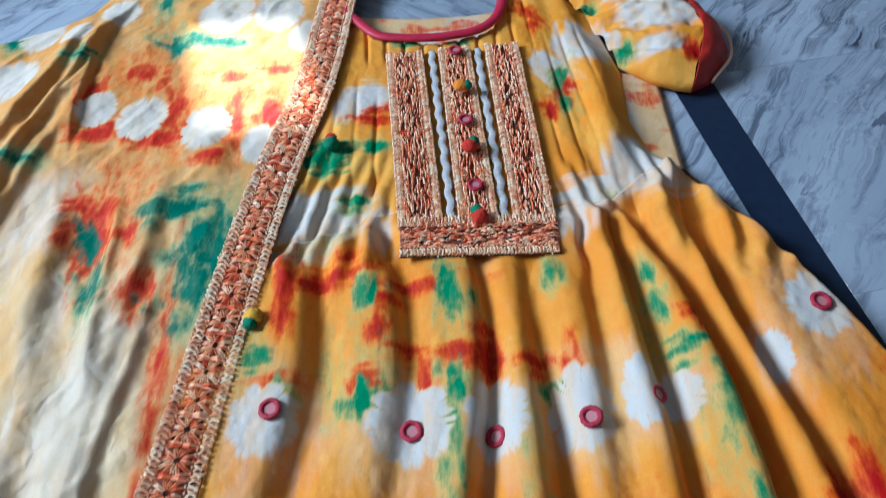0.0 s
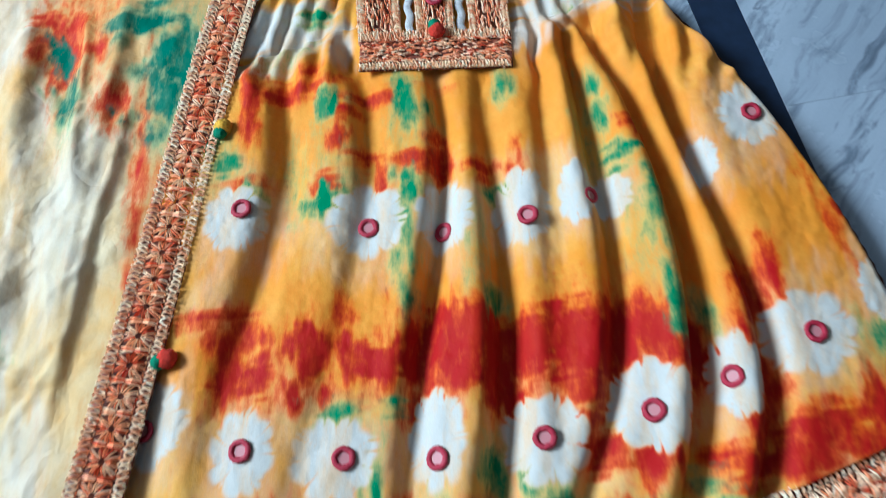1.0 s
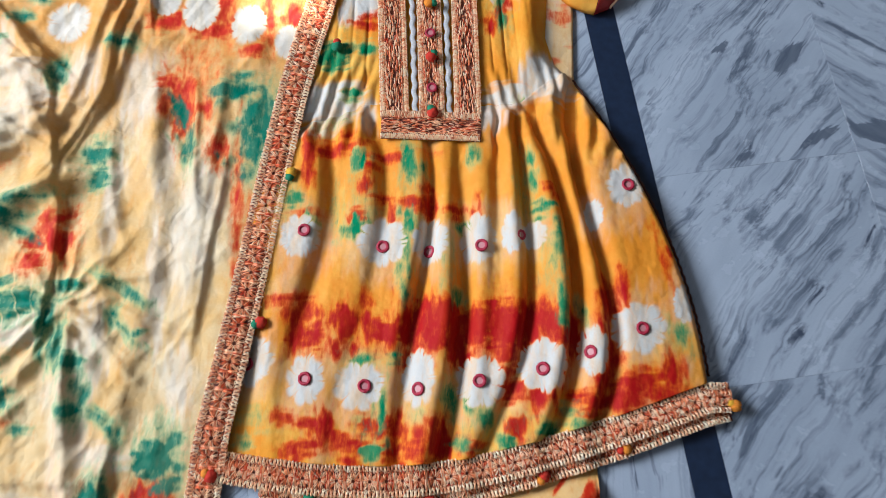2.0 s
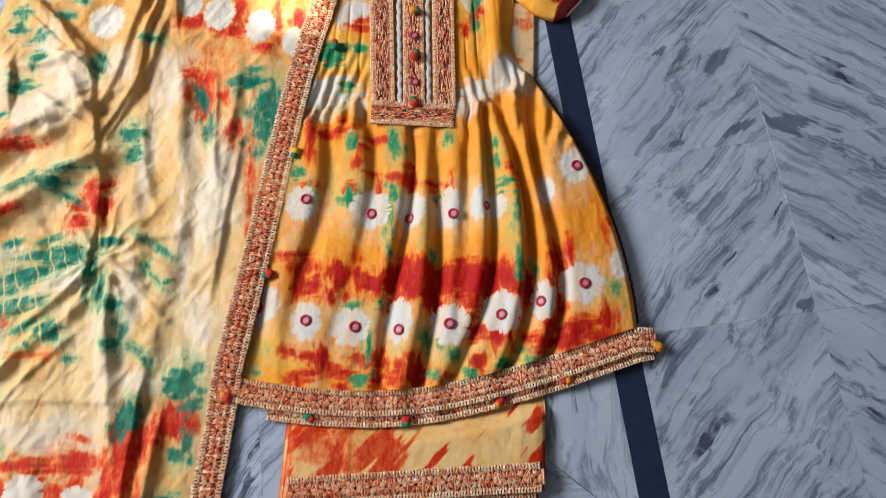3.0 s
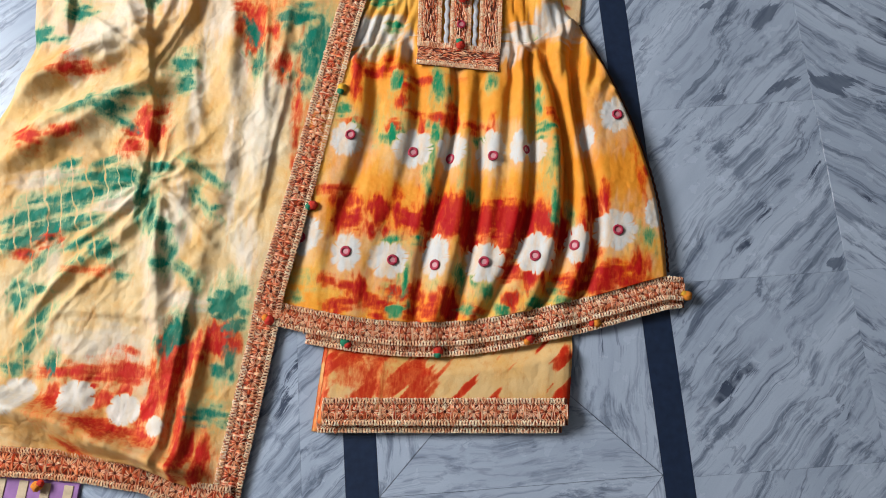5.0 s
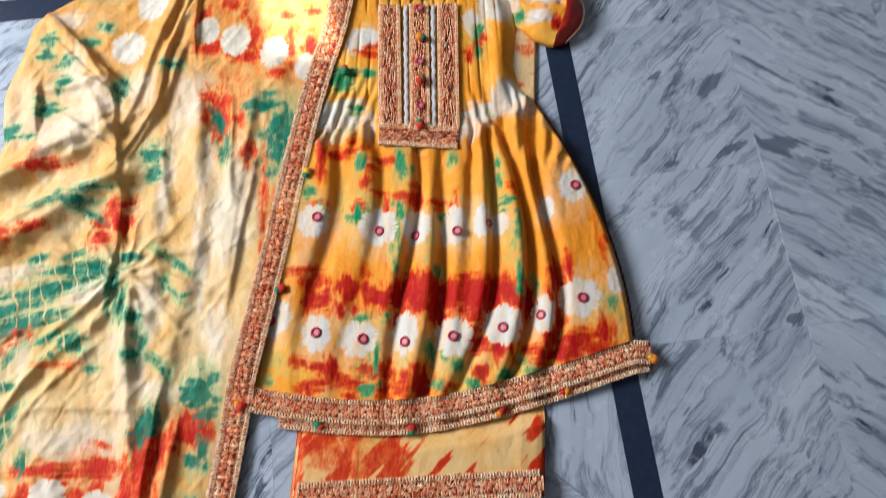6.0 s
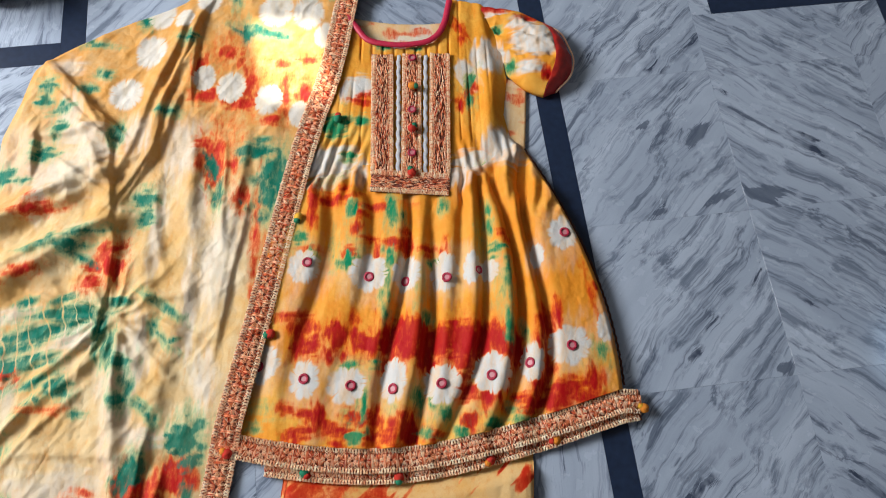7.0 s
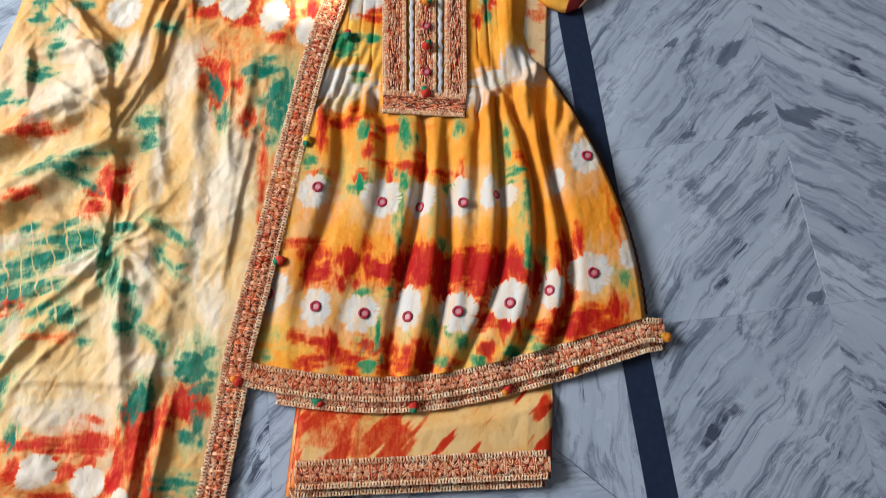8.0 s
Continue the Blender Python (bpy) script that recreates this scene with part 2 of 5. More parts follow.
def marble(name, base, tone, vein, turn, scale=1.0):
    """Grey marble whose veins run along the piece's own turned y axis."""
    m, nt, b = material(name, 0.16)
    co = nt.nodes.new("ShaderNodeTexCoord")
    info = nt.nodes.new("ShaderNodeObjectInfo")
    shift = nt.nodes.new("ShaderNodeVectorMath")
    shift.operation = "MULTIPLY_ADD"
    comb = nt.nodes.new("ShaderNodeCombineXYZ")
    for k in range(3):
        nt.links.new(info.outputs["Random"], comb.inputs[k])
    nt.links.new(comb.outputs[0], shift.inputs[0])
    shift.inputs[1].default_value = (7.0, 13.0, 3.0)
    nt.links.new(co.outputs["Object"], shift.inputs[2])
    mp = nt.nodes.new("ShaderNodeMapping")
    mp.inputs["Rotation"].default_value = (0, 0, radians(turn))
    nt.links.new(shift.outputs[0], mp.inputs["Vector"])
    stretch = nt.nodes.new("ShaderNodeMapping")
    stretch.inputs["Scale"].default_value = (1.0, 0.13, 1.0)
    nt.links.new(mp.outputs[0], stretch.inputs["Vector"])
    # the veins waver a little on their way
    waver = node(nt, "TexNoise", Scale=7.0, Detail=3.0)
    nt.links.new(mp.outputs[0], waver.inputs["Vector"])
    swing = nt.nodes.new("ShaderNodeVectorMath")
    swing.operation = "MULTIPLY_ADD"
    nt.links.new(waver.outputs["Color"], swing.inputs[0])
    swing.inputs[1].default_value = (0.05, 0.05, 0.0)
    nt.links.new(stretch.outputs[0], swing.inputs[2])
    v = swing.outputs[0]
    broad = noise_at(nt, 11 * scale, 5, 0.6, v)
    thin = noise_at(nt, 60 * scale, 8, 0.66, v)
    gate = noise_at(nt, 7, 4, 0.6, shift.outputs[0])
    streak = noise_at(nt, 30 * scale, 9, 0.70, v)
    dark = noise_at(nt, 19 * scale, 9, 0.68, v)
    line = math_node(nt, "ABSOLUTE", math_node(nt, "SUBTRACT", noise_at(nt, 16 * scale, 5, 0.6, v), 0.5))
    half = tuple(0.62 * p + 0.38 * q for p, q in zip(tone, vein))
    colour = mixed(nt, ramp(nt, broad, [(0.36, (0, 0, 0)), (0.72, (0.9, 0.9, 0.9))]), base, tone)
    colour = mixed(nt, ramp(nt, thin, [(0.49, (0, 0, 0)), (0.63, (0.95, 0.95, 0.95))]), colour, half)
    colour = mixed(nt, math_node(nt, "MULTIPLY", ramp(nt, line, [(0.003, (0.55, 0.55, 0.55)), (0.018, (0, 0, 0))]), ramp(nt, gate, [(0.40, (0, 0, 0)), (0.62, (1, 1, 1))])), colour, vein)
    colour = mixed(nt, math_node(nt, "MULTIPLY", ramp(nt, streak, [(0.565, (0, 0, 0)), (0.645, (0.85, 0.85, 0.85))]), ramp(nt, gate, [(0.34, (0.25, 0.25, 0.25)), (0.55, (1, 1, 1))])), colour, tuple(0.35 * p + 0.65 * q for p, q in zip(tone, vein)))
    colour = mixed(nt, math_node(nt, "MULTIPLY", ramp(nt, dark, [(0.60, (0, 0, 0)), (0.63, (1, 1, 1))]), ramp(nt, gate, [(0.51, (0, 0, 0)), (0.60, (0.9, 0.9, 0.9))])), colour, vein)
    # dark angular inclusions in some of the stones
    where = nt.nodes.new("ShaderNodeNewGeometry").outputs["Position"]
    for x, y, rx, ry, spin in INCLUSIONS:
        local = nt.nodes.new("ShaderNodeMapping")
        local.vector_type = "TEXTURE"
        local.inputs["Location"].default_value = (x, y, 0)
        local.inputs["Rotation"].default_value = (0, 0, radians(spin))
        local.inputs["Scale"].default_value = (rx, ry, 1)
        nt.links.new(where, local.inputs["Vector"])
        far = nt.nodes.new("ShaderNodeVectorMath")
        far.operation = "LENGTH"
        nt.links.new(local.outputs[0], far.inputs[0])
        spot = math_node(nt, "MULTIPLY_ADD", streak, 6.0, math_node(nt, "MULTIPLY", far.outputs["Value"], -1.7))
        colour = mixed(nt, ramp(nt, math_node(nt, "MULTIPLY_ADD", spot, 0.5, 0.0), [(0.84, (0, 0, 0)), (0.97, (0.85, 0.85, 0.85))]), colour, tuple(0.3 * p + 0.7 * q for p, q in zip(tone, vein)))
    colour = mixed(nt, 0.10, colour, ramp(nt, noise_at(nt, 420, 2), [(0.3, (0.6, 0.6, 0.6)), (0.7, (1, 1, 1))]), "MULTIPLY")
    nt.links.new(colour, b.inputs["Base Color"])
    nt.links.new(math_node(nt, "MULTIPLY_ADD", noise_at(nt, 30, 4), 0.22, 0.14), b.inputs["Roughness"])
    bumped(nt, b, noise_at(nt, 14, 2), 0.04, 0.004)
    return m


MARBLE_A = marble("grey_marble_rising", (0.41, 0.47, 0.57), (0.25, 0.30, 0.385), (0.022, 0.033, 0.065), 47)
MARBLE_B = marble("grey_marble_falling", (0.41, 0.47, 0.57), (0.25, 0.30, 0.385), (0.022, 0.033, 0.065), -50)
MARBLE_V = marble("grey_marble_upright", (0.43, 0.49, 0.59), (0.28, 0.33, 0.42), (0.04, 0.055, 0.09), 4)
MARBLE_H = marble("grey_marble_level", (0.43, 0.49, 0.59), (0.28, 0.33, 0.42), (0.04, 0.055, 0.09), 88)


def plain(name, colour, rough=0.5, metal=0.0, mottle=0.25, scale=60.0, bump=0.0):
    m, nt, b = material(name, rough, metal)
    n = noise_at(nt, scale, 4)
    dark = tuple(c * (1 - mottle) for c in colour)
    nt.links.new(mixed(nt, ramp(nt, n, [(0.3, (0, 0, 0)), (0.7, (1, 1, 1))]), dark, colour), b.inputs["Base Color"])
    if bump:
        bumped(nt, b, n, bump, 0.002)
    return m


BLACK_STONE = plain("black_stone", (0.016, 0.028, 0.062), 0.28, 0, 0.35, 90)
GROUT = plain("grout", (0.20, 0.22, 0.26), 0.8, 0, 0.3, 200)
WALL_PAINT = plain("wall_paint", (0.20, 0.197, 0.192), 0.8, 0, 0.06, 3)
PIPING = plain("magenta_satin", (0.56, 0.015, 0.06), 0.5, 0, 0.3, 300, 0.3)
RING_THREAD = plain("crimson_thread", (0.48, 0.012, 0.05), 0.55, 0, 0.4, 900, 0.5)
CUFF_RED = plain("red_crepe", (0.62, 0.025, 0.015), 0.55, 0, 0.5, 60, 0.3)
WHITE_LACE = plain("white_lace", (0.58, 0.58, 0.60), 0.7, 0, 0.3, 400, 0.5)
WOOL = {
    "red": plain("red_wool", (0.62, 0.03, 0.012), 0.9, 0, 0.4, 500, 0.5),
    "orange": plain("orange_wool", (0.80, 0.26, 0.02), 0.9, 0, 0.4, 500, 0.5),
    "green": plain("green_wool", (0.012, 0.22, 0.11), 0.9, 0, 0.4, 500, 0.5),
    "yellow": plain("yellow_wool", (0.82, 0.44, 0.03), 0.9, 0, 0.4, 500, 0.5),
}
MIRROR, _nt, _b = material("mirror_foil", 0.55, 0.0)
_b.inputs["Base Color"].default_value = (0.50, 0.20, 0.22, 1)

NET, nt_, b_ = material("braid_ground", 0.7)
nt_.links.new(mixed(nt_, ramp(nt_, noise_at(nt_, 220, 3), [(0.35, (0, 0, 0)), (0.65, (1, 1, 1))]), (0.09, 0.016, 0.011), (0.32, 0.085, 0.042)), b_.inputs["Base Color"])

ZARI, nt_, b_ = material("rose_gold_thread", 0.34, 0.22)
geo_ = nt_.nodes.new("ShaderNodeNewGeometry")
nt_.links.new(ramp(nt_, geo_.outputs["Random Per Island"], [(0.0, (0.60, 0.06, 0.03)), (0.22, (0.90, 0.31, 0.14)), (0.50, (0.95, 0.54, 0.31)), (0.85, (0.98, 0.82, 0.62)), (1.0, (0.86, 0.25, 0.11))]), b_.inputs["Base Color"])
nt_.links.new(math_node(nt_, "MULTIPLY_ADD", geo_.outputs["Random Per Island"], 0.3, 0.18), b_.inputs["Roughness"])

LOOPS, nt_, b_ = material("pale_gold_thread", 0.30, 0.22)
geo_ = nt_.nodes.new("ShaderNodeNewGeometry")
nt_.links.new(ramp(nt_, geo_.outputs["Random Per Island"], [(0.0, (0.66, 0.22, 0.10)), (0.3, (0.94, 0.58, 0.36)), (0.65, (0.98, 0.78, 0.56)), (1.0, (0.98, 0.90, 0.74))]), b_.inputs["Base Color"])

# ------------------------------------------------------------ floor and room
# the floor's own axes are turned by this angle against the dress
FLOOR_TURN = 10.4
FLOOR = pose(0, 0, 0, 0, 0, FLOOR_TURN)
bm = bmesh.new()
box(bm, -3.40, -2.6, -0.06, 3.0, 3.2, -0.004)
floor = part("floor", bm, GROUT)
tagged(floor, "polished grey marble floor with black stone strips", "floor", kind="structure")

tile_meshes = {}


def slab(u0, v0, u1, v1, mat, name="marble_tile"):
    """One stone of the floor, with a small bevel, in the floor's own axes."""
    gap = 0.00012
    w, h = round(u1 - u0 - 2 * gap, 4), round(v1 - v0 - 2 * gap, 4)
    key = (w, h, mat.name)
    if key not in tile_meshes:
        bm = bmesh.new()
        e = 0.0001
        lo = [bm.verts.new((x * w / 2, y * h / 2, -0.02)) for x, y in ((-1, -1), (1, -1), (1, 1), (-1, 1))]
        mid = [bm.verts.new((x * w / 2, y * h / 2, -e)) for x, y in ((-1, -1), (1, -1), (1, 1), (-1, 1))]
        top = [bm.verts.new((x * (w / 2 - e), y * (h / 2 - e), 0)) for x, y in ((-1, -1), (1, -1), (1, 1), (-1, 1))]
        bm.faces.new(top)
        for k in range(4):
            bm.faces.new((lo[k], lo[k - 3], mid[k - 3], mid[k]))
            bm.faces.new((mid[k], mid[k - 3], top[k - 3], top[k]))
        me = bpy.data.meshes.new(name)
        bm.to_mesh(me)
        bm.free()
        me.materials.append(mat)
        tile_meshes[key] = me
    ob = new(name, tile_meshes[key])
    ob.matrix_world = FLOOR @ pose((u0 + u1) / 2, (v0 + v1) / 2, 0)
    ob.parent = floor
    return ob


TILE = 0.298
U_STRIP = (0.323, 0.369)      # black strip beside the skirt
U_LEFT = (-0.158, -0.108)     # black strip under the trousers
U_FAR = (-0.569, -0.522)      # black strip beyond the scarf
ROWS_V = [-0.053 + TILE * k for k in range(-7, 9)]


def run(u0, u1, v0, v1, mats):
    """Tiles that fill a strip of floor in rows and columns, their veins turning about."""
    k, u = 0, u0
    while u < u1 - 0.02:
        nxt = min(u + TILE, u1)
        for a, b in zip(ROWS_V[:-1], ROWS_V[1:]):
            a, b = max(a, v0), min(b, v1)
            if b - a > 0.02:
                slab(u, a, nxt, b, mats[k % len(mats)])
        k, u = k + 1, nxt


V0, V1 = ROWS_V[0], ROWS_V[-1]
# right of the dress
run(0.369, 0.667, V0, V1, [MARBLE_A])
run(0.667, 1.056, V0, 0.672, [MARBLE_B, MARBLE_A])
slab(0.667, 0.672, 0.708, V1, MARBLE_B)
slab(0.708, 0.672, 1.056, 0.719, BLACK_STONE, "black_strip")
slab(0.708, 0.719, 0.754, V1, BLACK_STONE, "black_strip")
run(0.754, 1.056, 0.719, V1, [MARBLE_V])
slab(1.056, 0.30, 1.103, 0.719, BLACK_STONE, "black_strip")
run(1.056, 1.103, V0, 0.30, [MARBLE_A])
run(1.056, 1.103, 0.719, V1, [MARBLE_A])
run(1.103, 2.30, V0, V1, [MARBLE_A, MARBLE_B])
slab(U_STRIP[0], V0, U_STRIP[1], 0.10, BLACK_STONE, "black_strip")
slab(U_STRIP[0], 0.10, U_STRIP[1], V1, BLACK_STONE, "black_strip")
# between the strips
slab(U_LEFT[0], V0, U_LEFT[1], 0.10, BLACK_STONE, "black_strip")
slab(U_LEFT[0], 0.10, U_LEFT[1], V1, BLACK_STONE, "black_strip")
run(U_LEFT[1], U_STRIP[0], 0.245, V1, [MARBLE_B, MARBLE_A])
run(U_LEFT[1], U_STRIP[0], V0, -0.70, [MARBLE_B, MARBLE_A])
# left of the dress and under the scarf
run(U_FAR[1], U_LEFT[0], V0, V1, [MARBLE_A, MARBLE_A])
slab(U_FAR[0], 0.688, U_FAR[1], V1, BLACK_STONE, "black_strip")
slab(-1.20, 0.688, U_FAR[0], 0.735, BLACK_STONE, "black_strip")
run(-1.20, U_FAR[0], 0.735, V1, [MARBLE_V])
run(-1.20, U_FAR[1], V0, 0.688, [MARBLE_B, MARBLE_A])
run(-2.69, -1.20, V0, V1, [MARBLE_A, MARBLE_B])


def wedge(points, mat):
    """A mitred stone of the panel between the strips."""
    bm = bmesh.new()
    c = Vector((sum(p[0] for p in points) / len(points), sum(p[1] for p in points) / len(points), 0))
    f = bm.faces.new([bm.verts.new(c + (Vector((*p, 0)) - c) * 0.996 - c) for p in points])
    f.normal_update()
    if f.normal.z < 0:
        f.normal_flip()
    r = bmesh.ops.extrude_face_region(bm, geom=[f])
    bmesh.ops.translate(bm, vec=(0, 0, -0.02), verts=[v for v in r["geom"] if isinstance(v, bmesh.types.BMVert)])
    bmesh.ops.recalc_face_normals(bm, faces=bm.faces)
    ob = part("marble_tile", bm, mat)
    ob.matrix_world = FLOOR @ pose(c.x, c.y, 0)
    ob.parent = floor


UL, UR, VB, VT, IN = U_LEFT[1], U_STRIP[0], -0.70, 0.245, 0.13
VM = -0.345
for lo, hi in ((VM, VT), (VB, VM)):
    wedge([(UR, lo), (UR, hi), (UR - IN, hi - IN), (UR - IN, lo + IN)], MARBLE_V)
    wedge([(UL, lo), (UL + IN, lo + IN), (UL + IN, hi - IN), (UL, hi)], MARBLE_V)
    wedge([(UL, lo), (UR, lo), (UR - IN, lo + IN), (UL + IN, lo + IN)], MARBLE_H)
    wedge([(UL, hi), (UL + IN, hi - IN), (UR - IN, hi - IN), (UR, hi)], MARBLE_H)
    slab(UL + IN, lo + IN, UR - IN, hi - IN, MARBLE_V)


def wall(name, x0, y0, x1, y1, hole=None, high=2.8):
    """A wall along x or y, with an opening (from, to, sill, head) that goes through it."""
    bm = bmesh.new()
    along_x = abs(x1 - x0) > abs(y1 - y0)
    if hole is None:
        box(bm, x0, y0, -0.06, x1, y1, high)
    else:
        a, b, sill, head = hole
        lo, hi = (x0, x1) if along_x else (y0, y1)
        for p, q, s, h in ((lo, a, -0.06, high), (b, hi, -0.06, high), (a, b, -0.06, sill), (a, b, head, high)):
            if h - s > 0.001:
                if along_x:
                    box(bm, p, y0, s, q, y1, h)
                else:
                    box(bm, x0, p, s, x1, q, h)
    ob = part(name, bm, WALL_PAINT)
    return tagged(ob, "unseen plain grey wall, added to close in the light", "wall", kind="structure")


# unseen walls and ceiling, added in dark grey to limit the bounced light
wall("wall_west", -3.30, -2.4, -3.15, 3.0, hole=(-0.1, 1.5, 1.40, 2.70))
wall("wall_east", 2.60, -2.4, 2.75, 3.0)
wall("wall_south", -3.30, -2.55, 2.75, -2.4)
# this wall's opening is made up to aim the sun's beam
wall("wall_north", -3.30, 3.0, 2.75, 3.15, hole=(-1.19, -1.01, 2.10, 2.40))
bm = bmesh.new()
box(bm, -3.30, -2.55, 2.8, 2.75, 3.15, 2.9)
tagged(part("ceiling", bm, WALL_PAINT), "unseen plain grey ceiling, added to close in the light", "ceiling", kind="structure")

# ------------------------------------------------------------ braid, balls and mirrors
def stitches(lines, width=0.0011, lift=0.0009):
    """Threads as low three-sided ridges: each line is start, end and base height."""
    L = np.asarray(lines, dtype=float)
    a, b = L[:, 0:3], L[:, 3:6]
    d = b - a
    side = np.stack([-d[:, 1], d[:, 0], np.zeros(len(d))], axis=1)
    side /= np.maximum(np.linalg.norm(side, axis=1, keepdims=True), 1e-9)
    side *= width / 2
    up = np.array([0, 0, lift])
    lean = np.random.default_rng(len(L)).uniform(-0.45, 0.75, (len(L), 1)) * up
    a, b = a + lean, b - 0.5 * lean
    mid = (a + b) / 2 + up * 0.9
    V = np.stack([a - side * 0.6, a + up * 0.5, a + side * 0.6, mid - side, mid + up, mid + side, b - side * 0.6, b + up * 0.5, b + side * 0.6], axis=1)
    base = (np.arange(len(L)) * 9)[:, None]
    quads = np.array([[0, 3, 4, 1], [1, 4, 5, 2], [3, 6, 7, 4], [4, 7, 8, 5]])
    F = (base[:, :, None] + quads[None]).reshape(-1, 4)
    return V.reshape(-1, 3), F


def path_frame(path, steps):
    """Even points along a path of (x, y, z), with the direction across it in the plan."""
    P = np.asarray(path, dtype=float)
    seg = np.linalg.norm(np.diff(P, axis=0), axis=1)
    s = np.concatenate([[0], np.cumsum(seg)])
    at = np.linspace(0, s[-1], steps)
    Q = np.stack([np.interp(at, s, P[:, k]) for k in range(3)], axis=1)
    k = max(3, int(steps * 0.02) | 1)
    pad = np.concatenate([np.repeat(Q[:1], k // 2, 0), Q, np.repeat(Q[-1:], k // 2, 0)])
    Qs = np.stack([np.convolve(pad[:, c], np.ones(k) / k, "valid") for c in range(3)], axis=1)
    Qs[0], Qs[-1] = Q[0], Q[-1]
    T = np.gradient(Qs, axis=0)
    T /= np.maximum(np.linalg.norm(T, axis=1, keepdims=True), 1e-9)
    N = np.stack([T[:, 1], -T[:, 0], np.zeros(len(T))], axis=1)
    N /= np.maximum(np.linalg.norm(N, axis=1, keepdims=True), 1e-9)
    return s[-1], Qs, N


def braid(name, path, width, parent, label="", seed=1, dense=False):
    """Rose-gold braid: a dark net with looped edges and star motifs of metal thread. Across runs to the right of the path."""
    rng = np.random.default_rng(seed)
    length, Q, N = path_frame(path, 240)
    s_of = np.linspace(0, length, 240)

    def at(s, c):
        s = np.clip(s, 0, length)
        p = np.stack([np.interp(s, s_of, Q[:, k]) for k in range(3)], axis=-1)
        n = np.stack([np.interp(s, s_of, N[:, k]) for k in range(3)], axis=-1)
        return p + n * np.asarray(c)[..., None]

    # the net
    cross = np.linspace(-width / 2, width / 2, 7)
    S, C = np.meshgrid(s_of, cross, indexing="ij")
    net = at(S, C)
    net[..., 2] += 0.0006 * np.cos(C / width * math.pi) - 0.0004
    ob = link_mesh(name, mesh_of(name, net, grid_faces(240, 7)), NET, parent, label)
    thicken(ob, 0.0012)
    rows, loops = [], []

    def add(s0, c0, s1, c1, z0=0.0006, z1=0.0006, into=None):
        a, b = at(s0, c0), at(s1, c1)
        a[:, 2] += z0
        b[:, 2] += z1
        (rows if into is None else into).append(np.concatenate([a, b], axis=1))

    h = width / 2
    pitch = 0.0030 if dense else 0.0046
    n = int(length / pitch)
    s = (np.arange(n) + 0.5) * pitch
    jit = lambda k: rng.normal(0, k, n)
    # looped edges: slanting pairs at both sides, with a cord inside each
    for sign in (-1, 1):
        for slant in (1, -1):
            add(s + slant * 0.0018 + jit(0.0003), sign * (h + jit(0.0007)), s - slant * 0.0018 + jit(0.0003), sign * (h * 0.60 + jit(0.0005)), into=loops)
        add(s - 0.0015, sign * (h * 0.56 + jit(0.0003)), s + 0.0015, sign * (h * 0.56 + jit(0.0003)), 0.001, 0.001)
        add(s - 0.0015, sign * (h * 0.97 + jit(0.0003)), s + 0.0015, sign * (h * 0.97 + jit(0.0003)), 0.0007, 0.0007, into=loops)
    if dense:
        for _ in range(7):
            c = rng.uniform(-0.62, 0.62, n) * h
            add(s + jit(0.002) - 0.0035, c, s + jit(0.002) + 0.0035, c + jit(0.0012), 0.0012, 0.0012)
    else:
        star = width * 0.54
        count = max(1, int(length / star))
        m = np.arange(count)
        centre = (m + 0.5) * length / count
        for ang in np.arange(0, 360, 30) + 7:
            dx, dy = math.cos(radians(ang)), math.sin(radians(ang))
            r0 = star * 0.10
            r1 = np.full(count, min(star * 0.50 / max(abs(dx), 0.05), h * 0.54 / max(abs(dy), 0.05), star * 0.60))
            wob = rng.normal(0, 0.0006, count)
            for off in (-0.0009, 0.0009):
                add(centre + dx * r0 - dy * off, dy * r0 + dx * off + wob * 0, centre + dx * r1 - dy * off + wob, dy * r1 + dx * off + wob, 0.0017, 0.0010)
        # the cross bars between the stars
        edge_s = np.arange(count + 1) * length / count
        z = np.zeros(count + 1)
        for off in (-0.0026, -0.0009, 0.0009, 0.0026):
            add(edge_s + off, z - h * 0.54, edge_s + off * 0.5, z, 0.001, 0.0022)
            add(edge_s + off * 0.5, z, edge_s + off, z + h * 0.54, 0.0022, 0.001)
    V, F = stitches(np.concatenate(rows), 0.0017, 0.0018)
    ob2 = link_mesh("metal_thread", mesh_of("metal_thread", V, F, smooth=False), ZARI, ob, "rose-gold metallic thread")
    ob2["kind"] = "stuff"
    V, F = stitches(np.concatenate(loops), 0.0026, 0.0022)
    ob3 = link_mesh("gold_edging", mesh_of("gold_edging", V, F, smooth=False), LOOPS, ob, "pale gold thread loops")
    ob3["kind"] = "stuff"
    return ob


def woolly(radius, seed, flat=1.0, half=None):
    """A felted ball with a fuzzy, uneven skin; half keeps one side of it (0 or 1)."""
    rng = random.Random(seed)
    bm = bmesh.new()
    bmesh.ops.create_icosphere(bm, subdivisions=3, radius=radius)
    if half is not None:
        gone = [v for v in bm.verts if (v.co.x + 0.3 * v.co.y > radius * 0.06) == (half == 0) and abs(v.co.x + 0.3 * v.co.y) > radius * 0.12]
        bmesh.ops.delete(bm, geom=gone, context="VERTS")
    for v in bm.verts:
        v.co *= 1 + rng.uniform(-0.10, 0.12)
        v.co.z *= flat
    return bm


